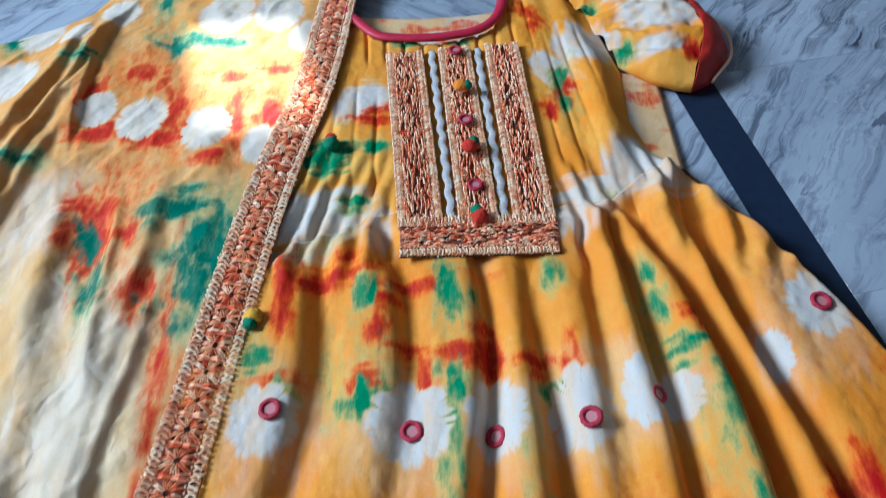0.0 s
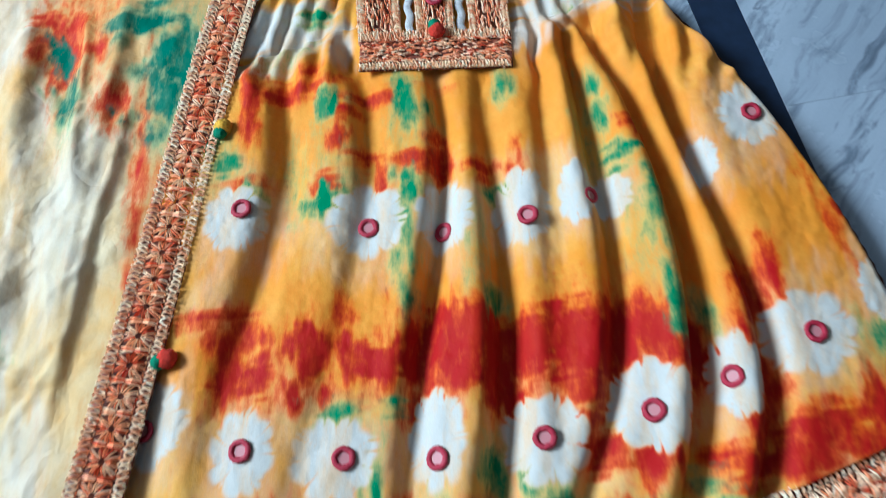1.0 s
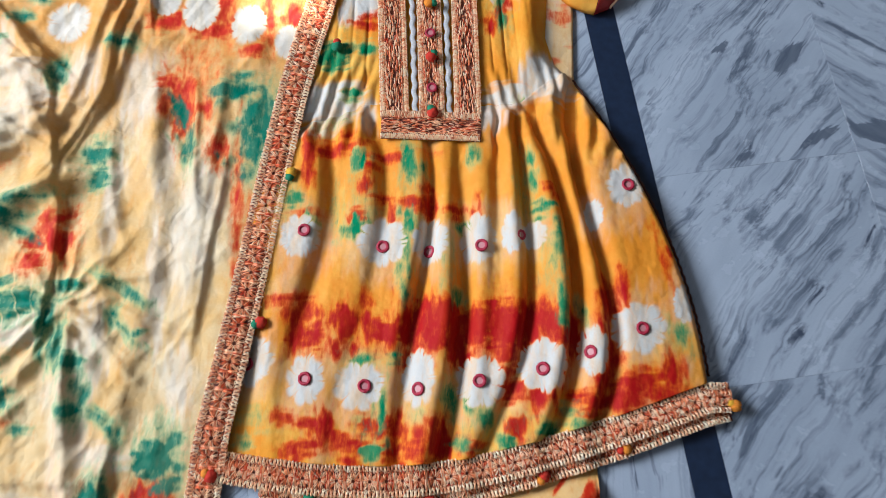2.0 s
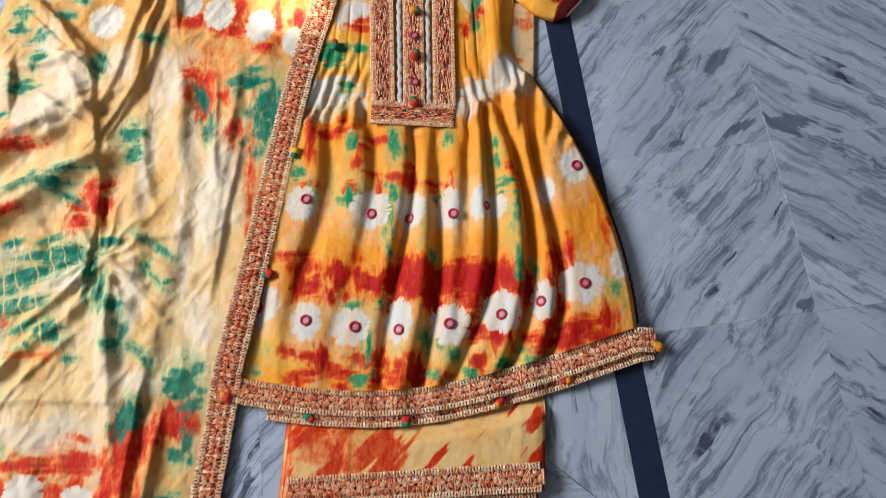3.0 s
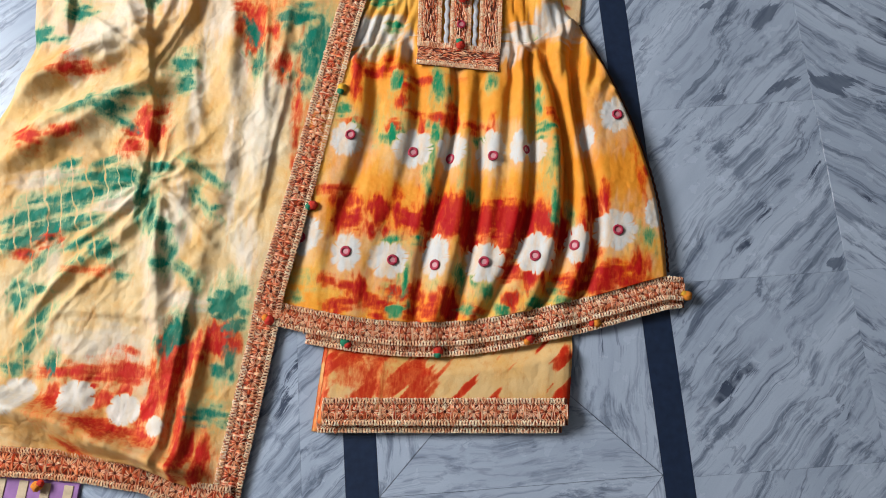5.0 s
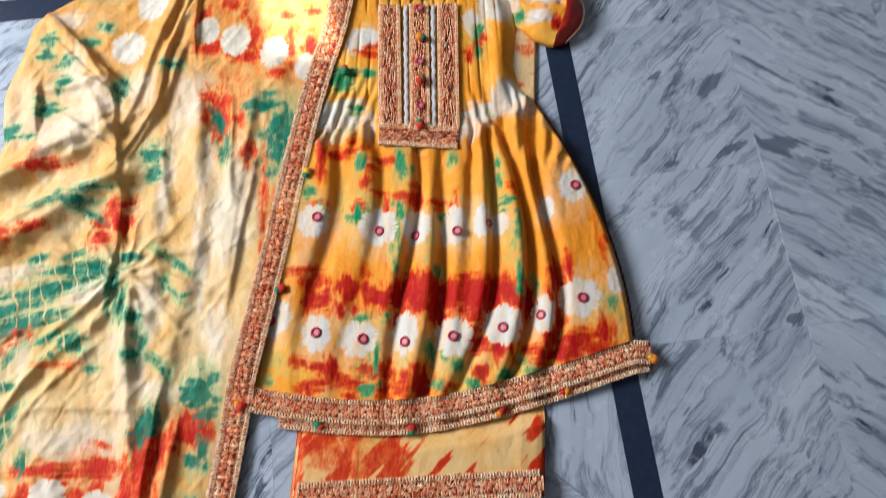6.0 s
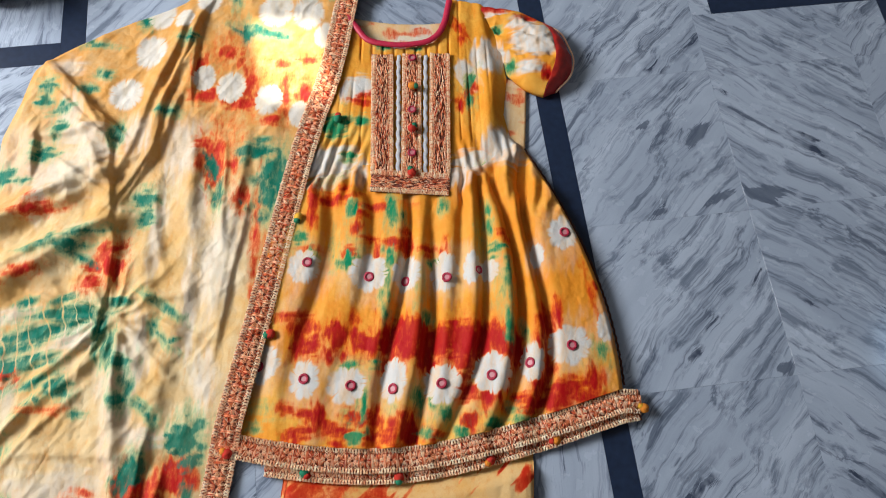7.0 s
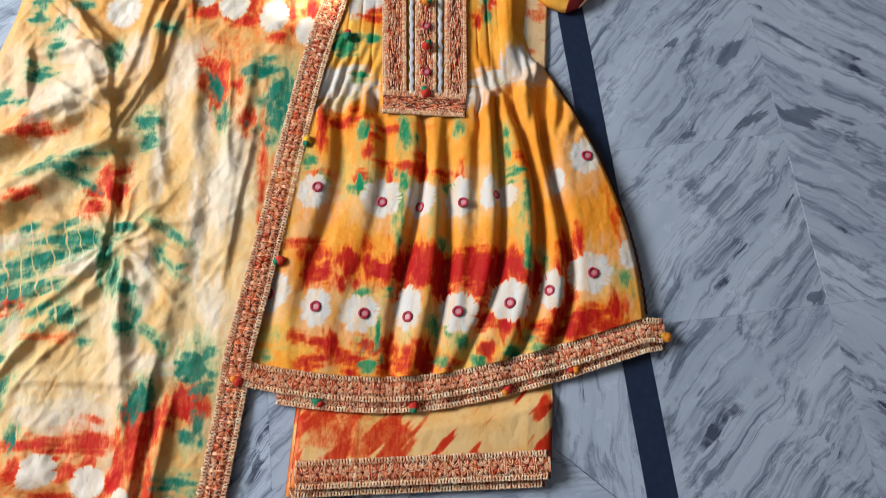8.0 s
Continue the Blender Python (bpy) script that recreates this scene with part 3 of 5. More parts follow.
def pompom(parent, x, y, z, colours, radius=0.0075, seed=1, turn=0.0):
    """A two-coloured wool ball with the knot that ties it."""
    ball = part("pompom", woolly(radius, seed, 0.85), WOOL[colours[0]], parent, f"{colours[0]} and {colours[1]} wool pompom", True)
    ball.matrix_world = pose(x, y, z + radius * 0.8, 0, 0, turn)
    tuft = part("tuft", woolly(radius * 0.72, seed + 50, 0.9), WOOL[colours[1]], ball, f"{colours[1]} wool tuft", True)
    tuft.matrix_basis = pose(-radius * 0.75, radius * 0.35, radius * 0.12)
    return ball


def ring_mirror(parent, x, y, z, radius=0.0085, tip=0.0, squash=1.0, turn=0.0):
    """A small round mirror held by a ring of crimson chain stitch."""
    rng = random.Random(int(x * 1000) + 7)
    bm = bmesh.new()
    n, k = 36, 8
    tube = radius * 0.25
    vs = []
    for i in range(n):
        a = 2 * math.pi * i / n
        R = radius - tube + rng.uniform(-0.0003, 0.0003)
        t = tube * (1 + 0.16 * math.sin(a * 18) + rng.uniform(-0.1, 0.1))
        vs.append([bm.verts.new(((R + t * math.cos(b)) * math.cos(a), (R + t * math.cos(b)) * math.sin(a) * squash, t * 0.8 * math.sin(b))) for b in [2 * math.pi * j / k for j in range(k)]])
    for i in range(n):
        for j in range(k):
            bm.faces.new((vs[i - 1][j - 1], vs[i][j - 1], vs[i][j], vs[i - 1][j]))
    bmesh.ops.recalc_face_normals(bm, faces=bm.faces)
    ring = part("embroidered_ring", bm, RING_THREAD, parent, "crimson embroidered ring round a small mirror", True)
    ring.matrix_world = pose(x, y, z, 0, tip, turn)
    bm = bmesh.new()
    r = bmesh.ops.create_cone(bm, cap_ends=True, segments=24, radius1=radius * 0.6, radius2=radius * 0.55, depth=0.0012)
    bmesh.ops.scale(bm, vec=(1, squash, 1), verts=bm.verts)
    glass = part("mirror", bm, MIRROR, ring, "small round mirror")
    glass.matrix_basis = pose(0, 0, -0.0006)
    return ring


# ------------------------------------------------------------ the dress
dress = thing("dress", "girl's orange tie-dyed dress with rose-gold braid lying on the floor", "dress", (0.0, 0.2, 0.0))


def curve(points):
    P = np.asarray(points, dtype=float)
    s = np.concatenate([[0], np.cumsum(np.linalg.norm(np.diff(P, axis=0), axis=1))])
    s /= s[-1]
    return lambda u: np.stack([np.interp(u, s, P[:, k]) for k in range(P.shape[1])], axis=-1)


def smooth_rows(A, k):
    """A moving mean along the first axis, with the ends kept."""
    pad = np.concatenate([np.repeat(A[:1], k, 0), A, np.repeat(A[-1:], k, 0)])
    return sum(pad[i:i + len(A)] for i in range(2 * k + 1)) / (2 * k + 1)


def tube(name, path, radius, mat, label, closed=False, flat=1.0, sides=8):
    P = np.asarray(path, dtype=float)
    T = np.gradient(P, axis=0)
    T /= np.linalg.norm(T, axis=1, keepdims=True)
    N = np.stack([-T[:, 1], T[:, 0], np.zeros(len(T))], 1)
    N /= np.maximum(np.linalg.norm(N, axis=1, keepdims=True), 1e-9)
    a = np.linspace(0, 2 * math.pi, sides, endpoint=False)
    V = P[:, None, :] + N[:, None, :] * (np.cos(a) * radius)[None, :, None] + np.array([0, 0, 1.0])[None, None] * (np.sin(a) * radius * flat)[None, :, None]
    F = [[i * sides + j, i * sides + (j + 1) % sides, (i + 1) * sides + (j + 1) % sides, (i + 1) * sides + j] for i in range(len(P) - 1) for j in range(sides)]
    F += [list(range(sides))[::-1], [(len(P) - 1) * sides + j for j in range(sides)]]
    return link_mesh(name, mesh_of(name, V, F), mat, None, label)


WAIST = curve([(-0.205, 0.345), (-0.137, 0.372), (-0.089, 0.394), (0.073, 0.400), (0.123, 0.405), (0.163, 0.440), (0.197, 0.462)])
HEM = curve([(-0.275, -0.078), (-0.20, -0.090), (-0.10, -0.096), (-0.02, -0.094), (0.06, -0.083), (0.15, -0.058), (0.26, -0.020), (0.375, 0.026)])

# the skirt's deep folds: x at four heights, depth, width and strength at the four heights
FOLD_Y = (0.38, 0.24, 0.11, -0.04)
FOLDS = [
    (-0.165, -0.13, -0.149, -0.169, 0.0095, 0.019, (0.9, 1.0, 0.8, 0.35)),
    (-0.092, -0.057, -0.073, -0.101, 0.0095, 0.016, (1.0, 0.8, 0.25, 0.25)),
    (-0.011, 0.005, -0.008, -0.023, 0.013, 0.013, (0.7, 1.0, 1.0, 0.5)),
    (0.039, 0.046, 0.051, 0.039, 0.0195, 0.016, (0.15, 0.6, 1.2, 1.1)),
    (0.091, 0.095, 0.094, 0.088, 0.0085, 0.015, (0.9, 0.9, 0.35, 0.3)),
    (0.122, 0.134, 0.138, 0.1, 0.014, 0.013, (0.9, 1.0, 1.0, 0.6)),
    (0.147, 0.188, 0.201, 0.17, 0.0205, 0.0135, (0.8, 1.1, 1.1, 0.8)),
    (0.193, 0.219, 0.246, 0.223, 0.0185, 0.0135, (1.1, 1.0, 0.8, 0.9)),
]


def waist_pleats(x, y):
    """Small pleats that the gathering leaves on both sides of the waist seam."""
    wave = np.sin((x + 0.30 * (y - 0.40) * np.sign(x)) * 2 * math.pi / 0.0195 + 2.4 * cloud(x, y, 0.05, 9))
    return 0.0036 * (0.6 + 0.5 * cloud(x, y * 0.3, 0.03, 7)) * wave * step(0.068, 0.09, np.abs(x)) * step(0.30, 0.36, y) * step(0.50, 0.425, y)


def skirt_height(x, y):
    """The cloth's height: rounded ridges with steep drops into each fold."""
    z = 0.0190 + 0.006 * step(-0.08, 0.03, y) * step(0.42, 0.32, y) * (0.25 + 0.75 * step(0.0, 0.13, x)) * step(-0.16, -0.08, x + 0.2 * (y - 0.2))
    wob = 0.004 * cloud(x * 0 + 1, y, 0.11, 5)
    yc = np.clip(y, -0.12, 0.46)
    for k, f in enumerate(FOLDS):
        cx = np.polyval(np.polyfit(FOLD_Y, f[:4], 3), yc) + wob * (0.6 if k % 2 else -0.6)
        d = (x - cx) / f[5]
        # a rounded ridge to the left, a drop into the fold and a slow rise out of it
        lift = np.exp(-((d + 1.35) / 1.0) ** 2) * 0.42
        sink = np.exp(-(np.abs(d) / np.where(d < 0, 0.60, 1.05)) ** 2.2)
        vary = np.interp(yc, FOLD_Y[::-1], f[6][::-1]) * (0.9 + 0.25 * cloud(x * 0 + 3.3 * k, y, 0.14, 31 + k, 2))
        z += f[4] * 1.2 * vary * (lift - sink)
    z += step(0.29, 0.37, y) * (0.0046 * np.sin(x * 2 * math.pi / 0.026 + 3.5 * cloud(x, y, 0.06, 8)) + 0.0040 * cloud(x, y * 0.15, 0.014, 10, 2)) * step(0.05, 0.09, np.abs(x))
    z += 0.0016 * cloud(x, y * 0.35, 0.022, 11) + 0.0006 * cloud(x, y, 0.006, 12)
    under = step(0.115, 0.072, np.abs(x - 0.003)) * step(0.29, 0.35, y)
    z = z + (np.minimum(z, 0.0215) - z) * under
    z = np.maximum(z, 0.0045)
    edge = np.minimum(step(-0.245, -0.20, x + 0.22 * (y - 0.1)), 1)
    return z * (0.55 + 0.45 * edge)


n_s, n_t = 430, 260
S, T = np.meshgrid(np.linspace(0, 1, n_s), np.linspace(0, 1, n_t), indexing="ij")
top, low = smooth_rows(WAIST(S[:, 0]), 9), smooth_rows(HEM(S[:, 0]), 9)
P = top[:, None, :] * (1 - T[..., None]) + low[:, None, :] * T[..., None]
X = P[..., 0] + 0.036 * 4 * T * (1 - T) * S ** 3 - 0.010 * 4 * T * (1 - T) * (1 - S) ** 4
Y = P[..., 1]
Z = skirt_height(X, Y)
right_edge = step(1.0, 0.975, S)
SEAM = 0.0158 + waist_pleats(X, Y) + 0.003 * cloud(X, Y, 0.09, 41) + 0.0034 * cloud(X, Y * 0.2, 0.011, 9, 2)
Z = SEAM + (Z - SEAM) * step(0.0, 0.055, T)
Z = 0.004 + (Z - 0.004) * right_edge

FLOWERS = [(-0.167, 0.195, 0.0293, 0.0322), (-0.057, 0.191, 0.0367, 0.035), (0.007, 0.194, 0.0257, 0.034), (0.071, 0.2, 0.0257, 0.037), (0.116, 0.21, 0.0147, 0.0313), (0.146, 0.21, 0.0184, 0.0215), (0.27, 0.284, 0.0282, 0.0333), (0.227, 0.242, 0.013, 0.0238), (-0.215, 0.027, 0.0317, 0.0343), (-0.142, 0.006, 0.0254, 0.0329), (-0.074, 0.001, 0.0341, 0.0337), (-0, 0.013, 0.0228, 0.0383), (0.078, 0.012, 0.0334, 0.0355), (0.157, 0.035, 0.0344, 0.0359), (0.222, 0.057, 0.0195, 0.0344), (0.281, 0.088, 0.0367, 0.0349), (0.34, 0.123, 0.0145, 0.028)]
MIRRORS = [(-0.161, 0.201), (-0.056, 0.185), (0.006, 0.182), (0.075, 0.190), (0.128, 0.207), (0.273, 0.285), (-0.219, 0.023), (-0.143, 0.007), (-0.067, 0.001), (0.0, 0.0), (0.077, 0.013), (0.156, 0.031), (0.217, 0.055), (0.285, 0.088)]
SKIRT_GREEN = [(-0.096, 0.306, 0.0113, 0.0185, 4), (-0.027, 0.311, 0.0085, 0.0328, 4), (-0.023, 0.22, 0.0092, 0.0177, 4), (-0.091, 0.211, 0.0129, 0.0177, 4), (-0.1, 0.202, 0.0092, 0.0068, 4), (-0.024, 0.181, 0.0055, 0.0242, 4), (-0.2, 0.271, 0.0131, 0.0101, 4), (0.158, 0.248, 0.013, 0.0109, 4), (0.141, 0.292, 0.0075, 0.0162, 4), (0.184, 0.11, 0.0072, 0.0298, 4), (-0.046, -0.032, 0.0061, 0.0314, -4), (-0.051, -0.075, 0.0154, 0.0153, 4), (-0.212, -0.075, 0.0103, 0.0069, 4), (0.04, -0.017, 0.0113, 0.028, 4), (0.084, -0.032, 0.0087, 0.0139, 4), (0.112, -0.06, 0.0103, 0.0103, 4), (0.163, -0.042, 0.0113, 0.0112, 4), (0.206, -0.033, 0.0122, 0.0069, 4)]
SKIRT_GREEN_SMALL = [(-0.071, -0.042, 0.0069, 0.0078, 4), (-0.031, 0.04, 0.008, 0.0063, 4), (0.06, -0.064, 0.0138, 0.0068, 4), (0.188, -0.016, 0.0105, 0.007, 4), (0.332, 0.083, 0.0072, 0.011, 4), (0.177, 0.19, 0.0083, 0.029, 4), (0.056, 0.216, 0.0101, 0.0098, 4), (0.044, 0.119, 0.0081, 0.0131, 4), (-0.024, 0.119, 0.0054, 0.0113, 4), (0.061, 0.317, 0.0076, 0.0123, 4), (-0.074, 0.033, 0.0123, 0.0072, 4), (-0.178, 0.244, 0.013, 0.01, 4), (-0.156, 0.211, 0.0074, 0.0157, 4)]
SKIRT_OLIVE = [(-0.188, 0.244, 0.0297, 0.032, 4), (-0.09, 0.25, 0.0232, 0.045, 4), (-0.022, 0.275, 0.0187, 0.0555, 4), (-0.053, 0.039, 0.0441, 0.0144, 4), (0.137, 0.276, 0.0131, 0.0453, 4), (0.169, 0.161, 0.0182, 0.0477, 4), (-0.197, -0.046, 0.0276, 0.0191, 4), (0.072, -0.046, 0.0346, 0.0276, 4), (0.133, -0.042, 0.0347, 0.0242, 4), (0.328, 0.078, 0.025, 0.0274, 4), (-0.017, 0.148, 0.0091, 0.0475, 4), (-0.049, -0.054, 0.0173, 0.0388, 4), (0.001, -0.024, 0.0139, 0.0245, 4), (0.032, 0.161, 0.0127, 0.043, 4), (-0.12, 0.238, 0.0111, 0.0398, 4)]
SKIRT_RED = [(-0.158, 0.068, 0.0124, 0.0257, 4), (-0.135, 0.058, 0.0195, 0.0128, 4), (-0.096, 0.077, 0.0196, 0.0221, 4), (-0.071, 0.077, 0.0089, 0.0166, 4), (-0.107, 0.049, 0.0071, 0.0091, 4), (-0.042, 0.069, 0.0249, 0.0183, 4), (-0.016, 0.073, 0.016, 0.0312, 4), (0.016, 0.075, 0.0285, 0.0312, 4), (0.064, 0.079, 0.0321, 0.0257, 4), (0.104, 0.086, 0.0304, 0.0276, 4), (0.136, 0.083, 0.0197, 0.0312, 4), (0.111, 0.047, 0.0177, 0.0108, 4), (0.162, 0.09, 0.0125, 0.0221, 4), (0.194, 0.078, 0.0161, 0.0275, 4), (0.052, 0.059, 0.0178, 0.0273, 4)]
SKIRT_RED_SIDE = [(0.279, 0.019, 0.0335, 0.0133, 4), (0.262, -0.004, 0.0228, 0.0132, 4), (0.301, 0.009, 0.0264, 0.0106, 4), (0.231, 0.017, 0.0123, 0.0231, 4), (0.223, -0.01, 0.0192, 0.0123, 4), (0.319, 0.034, 0.0088, 0.0179, 4), (0.148, 0.01, 0.0105, 0.0266, 4), (0.123, 0.003, 0.0175, 0.0106, 4), (0.177, 0.041, 0.0106, 0.0234, 4), (0.099, 0.026, 0.0159, 0.008, 4), (0.248, 0.054, 0.0089, 0.0326, 4), (0.242, 0.118, 0.0108, 0.0243, 4), (0.262, 0.138, 0.0073, 0.017, 4)]
SKIRT_RED_HEM = [(-0.114, -0.051, 0.0104, 0.019, 4), (-0.133, -0.076, 0.0154, 0.0085, 4), (-0.094, -0.071, 0.0172, 0.0103, 4), (-0.058, -0.046, 0.0173, 0.0104, 4), (-0.077, -0.073, 0.0206, 0.0077, 4), (-0.023, -0.052, 0.0086, 0.0112, 4), (0.03, -0.062, 0.0172, 0.0206, 4), (0.001, -0.078, 0.0214, 0.0085, 4), (-0.167, -0.044, 0.0086, 0.007, 4), (0.073, -0.063, 0.0086, 0.006, 4), (0.128, -0.04, 0.0104, 0.0104, 4), (-0.029, -0.078, 0.0111, 0.0085, 4), (-0.132, -0.046, 0.0121, 0.0069, 4), (-0.15, -0.078, 0.0103, 0.0068, 4)]
SKIRT_RED_TOP = [(-0.165, 0.308, 0.0075, 0.0288, 4), (-0.142, 0.317, 0.0189, 0.0062, 4), (-0.117, 0.327, 0.0227, 0.0062, 4), (-0.054, 0.316, 0.0283, 0.0051, 4), (-0.02, 0.249, 0.0167, 0.006, 4), (0.004, 0.247, 0.0111, 0.0139, 4), (-0.062, 0.25, 0.0111, 0.006, 4), (-0.045, 0.231, 0.0046, 0.0119, 4), (-0.083, 0.271, 0.0084, 0.0121, 4), (0.043, 0.241, 0.0121, 0.006, 4), (0.069, 0.242, 0.0037, 0.0099, 4), (-0.093, 0.225, 0.0083, 0.0069, 4), (0.165, 0.273, 0.0075, 0.007, 4), (-0.163, 0.227, 0.0111, 0.003, 4), (0.316, 0.18, 0.0018, 0.0154, 14), (-0.18, 0.106, 0.0197, 0.0066, 4), (-0.152, 0.093, 0.0125, 0.0149, 4), (-0.077, 0.113, 0.0045, 0.0094, 4)]


def flower_mask(x, y, spots, seed=2, scallop=0.13):
    """White resist flowers: scalloped petals (x, y, half width, half height) with fine pleat rays left by the tying."""
    m = np.zeros_like(x)
    warp, fine = cloud(x, y, 0.024, seed), cloud(x, y, 0.010, seed + 3, 2)
    for k, (cx, cy, rx, ry) in enumerate(spots):
        dx, dy = (x - cx) / rx, (y - cy) / ry
        a, d = np.arctan2(dy, dx), np.hypot(dx, dy)
        petals = 1 - scallop * np.abs(np.cos(a * 4 + 1.3 * k + 0.8 * warp)) ** 4 + 0.08 * warp + 0.03 * fine
        rays = np.maximum(0, np.sin(a * 9 + 2.3 * k + 1.3 * warp + 0.6 * fine)) ** 26 * 0.45 + np.maximum(0, np.sin(a * 5 + 0.7 * k + 1.1 * warp)) ** 40 * 0.45
        rays *= step(0.16, 0.40, d) * (0.35 + 0.65 * step(0.3, 0.9, d))
        m = np.maximum(m, step(1.24, 0.76, d / petals) - rays * step(1.2, 0.9, d))
    return m


def skirt_masks(x, y):
    flowers = flower_mask(x, y, FLOWERS)
    white = np.maximum(flowers, 0.74 * blots(x, y, [(-0.150, 0.376, 0.046, 0.028, 20), (-0.088, 0.372, 0.013, 0.024, 0), (0.105, 0.412, 0.040, 0.016, 10), (0.086, 0.385, 0.016, 0.024, 0), (0.168, 0.440, 0.034, 0.030, 0)], 0.3))
    white = np.maximum(white, 0.36 * blots(x, y, [(a, b, c * 1.5, d * 1.6, 0) for a, b, c, d in FLOWERS], 0.8, 0.03, 28, 1.0))
    white = np.maximum(white, 0.38 * step(0.05, 0.6, cloud(x, y * 0.5, 0.06, 29)))
    red = np.maximum(1.0 * blots(x, y, sprinkle(SKIRT_RED, 2, 1.4, 301, 0.35), 0.8, 0.014, 21, 0.9), 0.95 * blots(x, y, sprinkle(SKIRT_RED_SIDE + SKIRT_RED_HEM, 2, 1.6, 302, 0.35), 0.6, 0.012, 22, 0.7))
    red = np.maximum(red, 0.88 * blots(x, y, sprinkle(SKIRT_RED_TOP, 1, 1.6, 311, 0.4), 0.6, 0.010, 36, 0.7))
    red = np.maximum(red, 0.46 * blots(x, y, [(a, b, c * 1.5, d * 1.5, e) for a, b, c, d, e in SKIRT_RED + SKIRT_RED_SIDE + SKIRT_RED_HEM], 0.8, 0.03, 27, 1.0))
    green = np.maximum(0.92 * blots(x, y, [(a, b, c * 0.85, d * 0.82, e) for a, b, c, d, e in sprinkle(SKIRT_GREEN, 1, 1.6, 303, 0.3)], 0.9, 0.010, 23, 0.9), 0.85 * blots(x, y, SKIRT_GREEN_SMALL, 0.7, 0.010, 37, 0.8))
    # pale olive haze where the green bled
    haze = 0.36 * blots(x, y, SKIRT_OLIVE + [(-0.15, 0.375, 0.05, 0.03, 20)], 0.6, 0.03, 24, 0.9)
    red *= (1 - 0.94 * step(0.35, 0.8, flowers)) * (1 - 0.8 * step(0.5, 0.9, green))
    green = np.maximum(green, haze) * (1 - 0.8 * step(0.5, 0.95, flowers))
    tone = np.maximum(0.6 * blots(x, y, [(0.12, 0.34, 0.12, 0.075, 0), (-0.06, 0.30, 0.12, 0.06, 0), (0.30, 0.18, 0.05, 0.10, 10), (-0.16, 0.13, 0.03, 0.10, -10), (0.22, 0.18, 0.05, 0.16, 0), (0.05, 0.10, 0.25, 0.05, 0)], 0.6, 0.03, 25, 1.0), 0.5 * step(0.0, 0.5, cloud(x, y * 0.4, 0.05, 26)))
    return white, red, green, tone


skirt = link_mesh("skirt", mesh_of("skirt", np.stack([X, Y, Z], -1), grid_faces(n_s, n_t)[:, ::-1], skirt_masks(X, Y)), SKIRT_CLOTH, None, "gathered orange skirt with red, green and white tie-dye")
thicken(skirt, 0.0009)


def keep(child, parent):
    """Hang a part under its thing without moving it."""
    child.parent = parent
    child.matrix_parent_inverse = Matrix.Translation(-parent.location)
    return child


keep(skirt, dress)


def skirt_z(x, y):
    return float(skirt_height(np.array([x]), np.array([y]))[0])


def hem_path(drop, z, u0=0.0, u1=1.0, tip=None, n=60):
    u = np.linspace(u0, u1, n)
    p = smooth_rows(HEM(u), 3)
    out = [(x, y - drop, z + 0.4 * max(0, skirt_z(x, y - 0.0) - 0.010)) for x, y in p]
    return out + ([tip] if tip else [])


hem = braid("hem_braid", hem_path(0.018, 0.0125, tip=(0.398, 0.006, 0.012)), 0.037, None, "wide rose-gold braid along the hem", 3)
keep(hem, dress)
back = braid("back_hem_braid", hem_path(0.034, 0.0058, 0.12, 1.0, tip=(0.398, -0.004, 0.004)), 0.037, None, "rose-gold braid of the back layer's hem", 4)
keep(back, dress)

for k, (x, y) in enumerate(MIRRORS):
    e = 0.004
    slope = math.degrees(math.atan2(skirt_z(x - e, y) - skirt_z(x + e, y), 2 * e))
    keep(ring_mirror(None, x, y, max(skirt_z(x, y), skirt_z(x - e, y) * 0.5 + skirt_z(x + e, y) * 0.5) + 0.0026, 0.0088 if k not in (4,) else 0.0075, max(-35, min(35, slope))), dress)

HEM_BALLS = [(0.403, -0.004, "orange", "yellow"), (0.262, -0.062, "orange", "red"), (0.160, -0.098, "red", "orange"), (0.020, -0.132, "red", "green"), (-0.125, -0.134, "green", "red")]
for k, (x, y, a, b) in enumerate(HEM_BALLS):
    keep(pompom(None, x, y, 0.006, (a, b), 0.0078, 20 + k, 40 * k), dress)

SEAM_THREAD = plain("dark_seam_thread", (0.10, 0.028, 0.012), 0.8, 0, 0.4, 700, 0.5)
edge_u = np.linspace(0.02, 0.985, 120)
side = np.stack([WAIST(1.0)[0] * (1 - edge_u) + HEM(1.0)[0] * edge_u + 0.036 * 4 * edge_u * (1 - edge_u), WAIST(1.0)[1] * (1 - edge_u) + HEM(1.0)[1] * edge_u], 1)
keep(tube("side_seam", [(x + 0.0008 * math.sin(k * 1.7), y, 0.0042) for k, (x, y) in enumerate(side)], 0.0018, SEAM_THREAD, "dark overlocked side seam"), dress)

# bodice: from the waist to the shoulders, open at the neck
n_s, n_t = 240, 240
S, T = np.meshgrid(np.linspace(0, 1, n_s), np.linspace(0, 1, n_t), indexing="ij")
right = curve([(0.197, 0.455), (0.176, 0.475), (0.163, 0.52), (0.166, 0.60), (0.150, 0.68), (0.135, 0.745)])(T[0])
left = curve([(-0.215, 0.345), (-0.205, 0.45), (-0.195, 0.55), (-0.19, 0.72)])(T[0])
foot = smooth_rows(WAIST(S[:, 0]), 9)
head_y = curve([(-0.19, 0.735), (-0.150, 0.725), (-0.122, 0.682), (-0.108, 0.655), (-0.04, 0.645), (0.022, 0.664), (0.042, 0.700), (0.050, 0.768), (0.10, 0.762), (0.135, 0.752)])(np.linspace(0, 1, n_s))
X = foot[:, None, 0] * (1 - T) + head_y[:, None, 0] * T
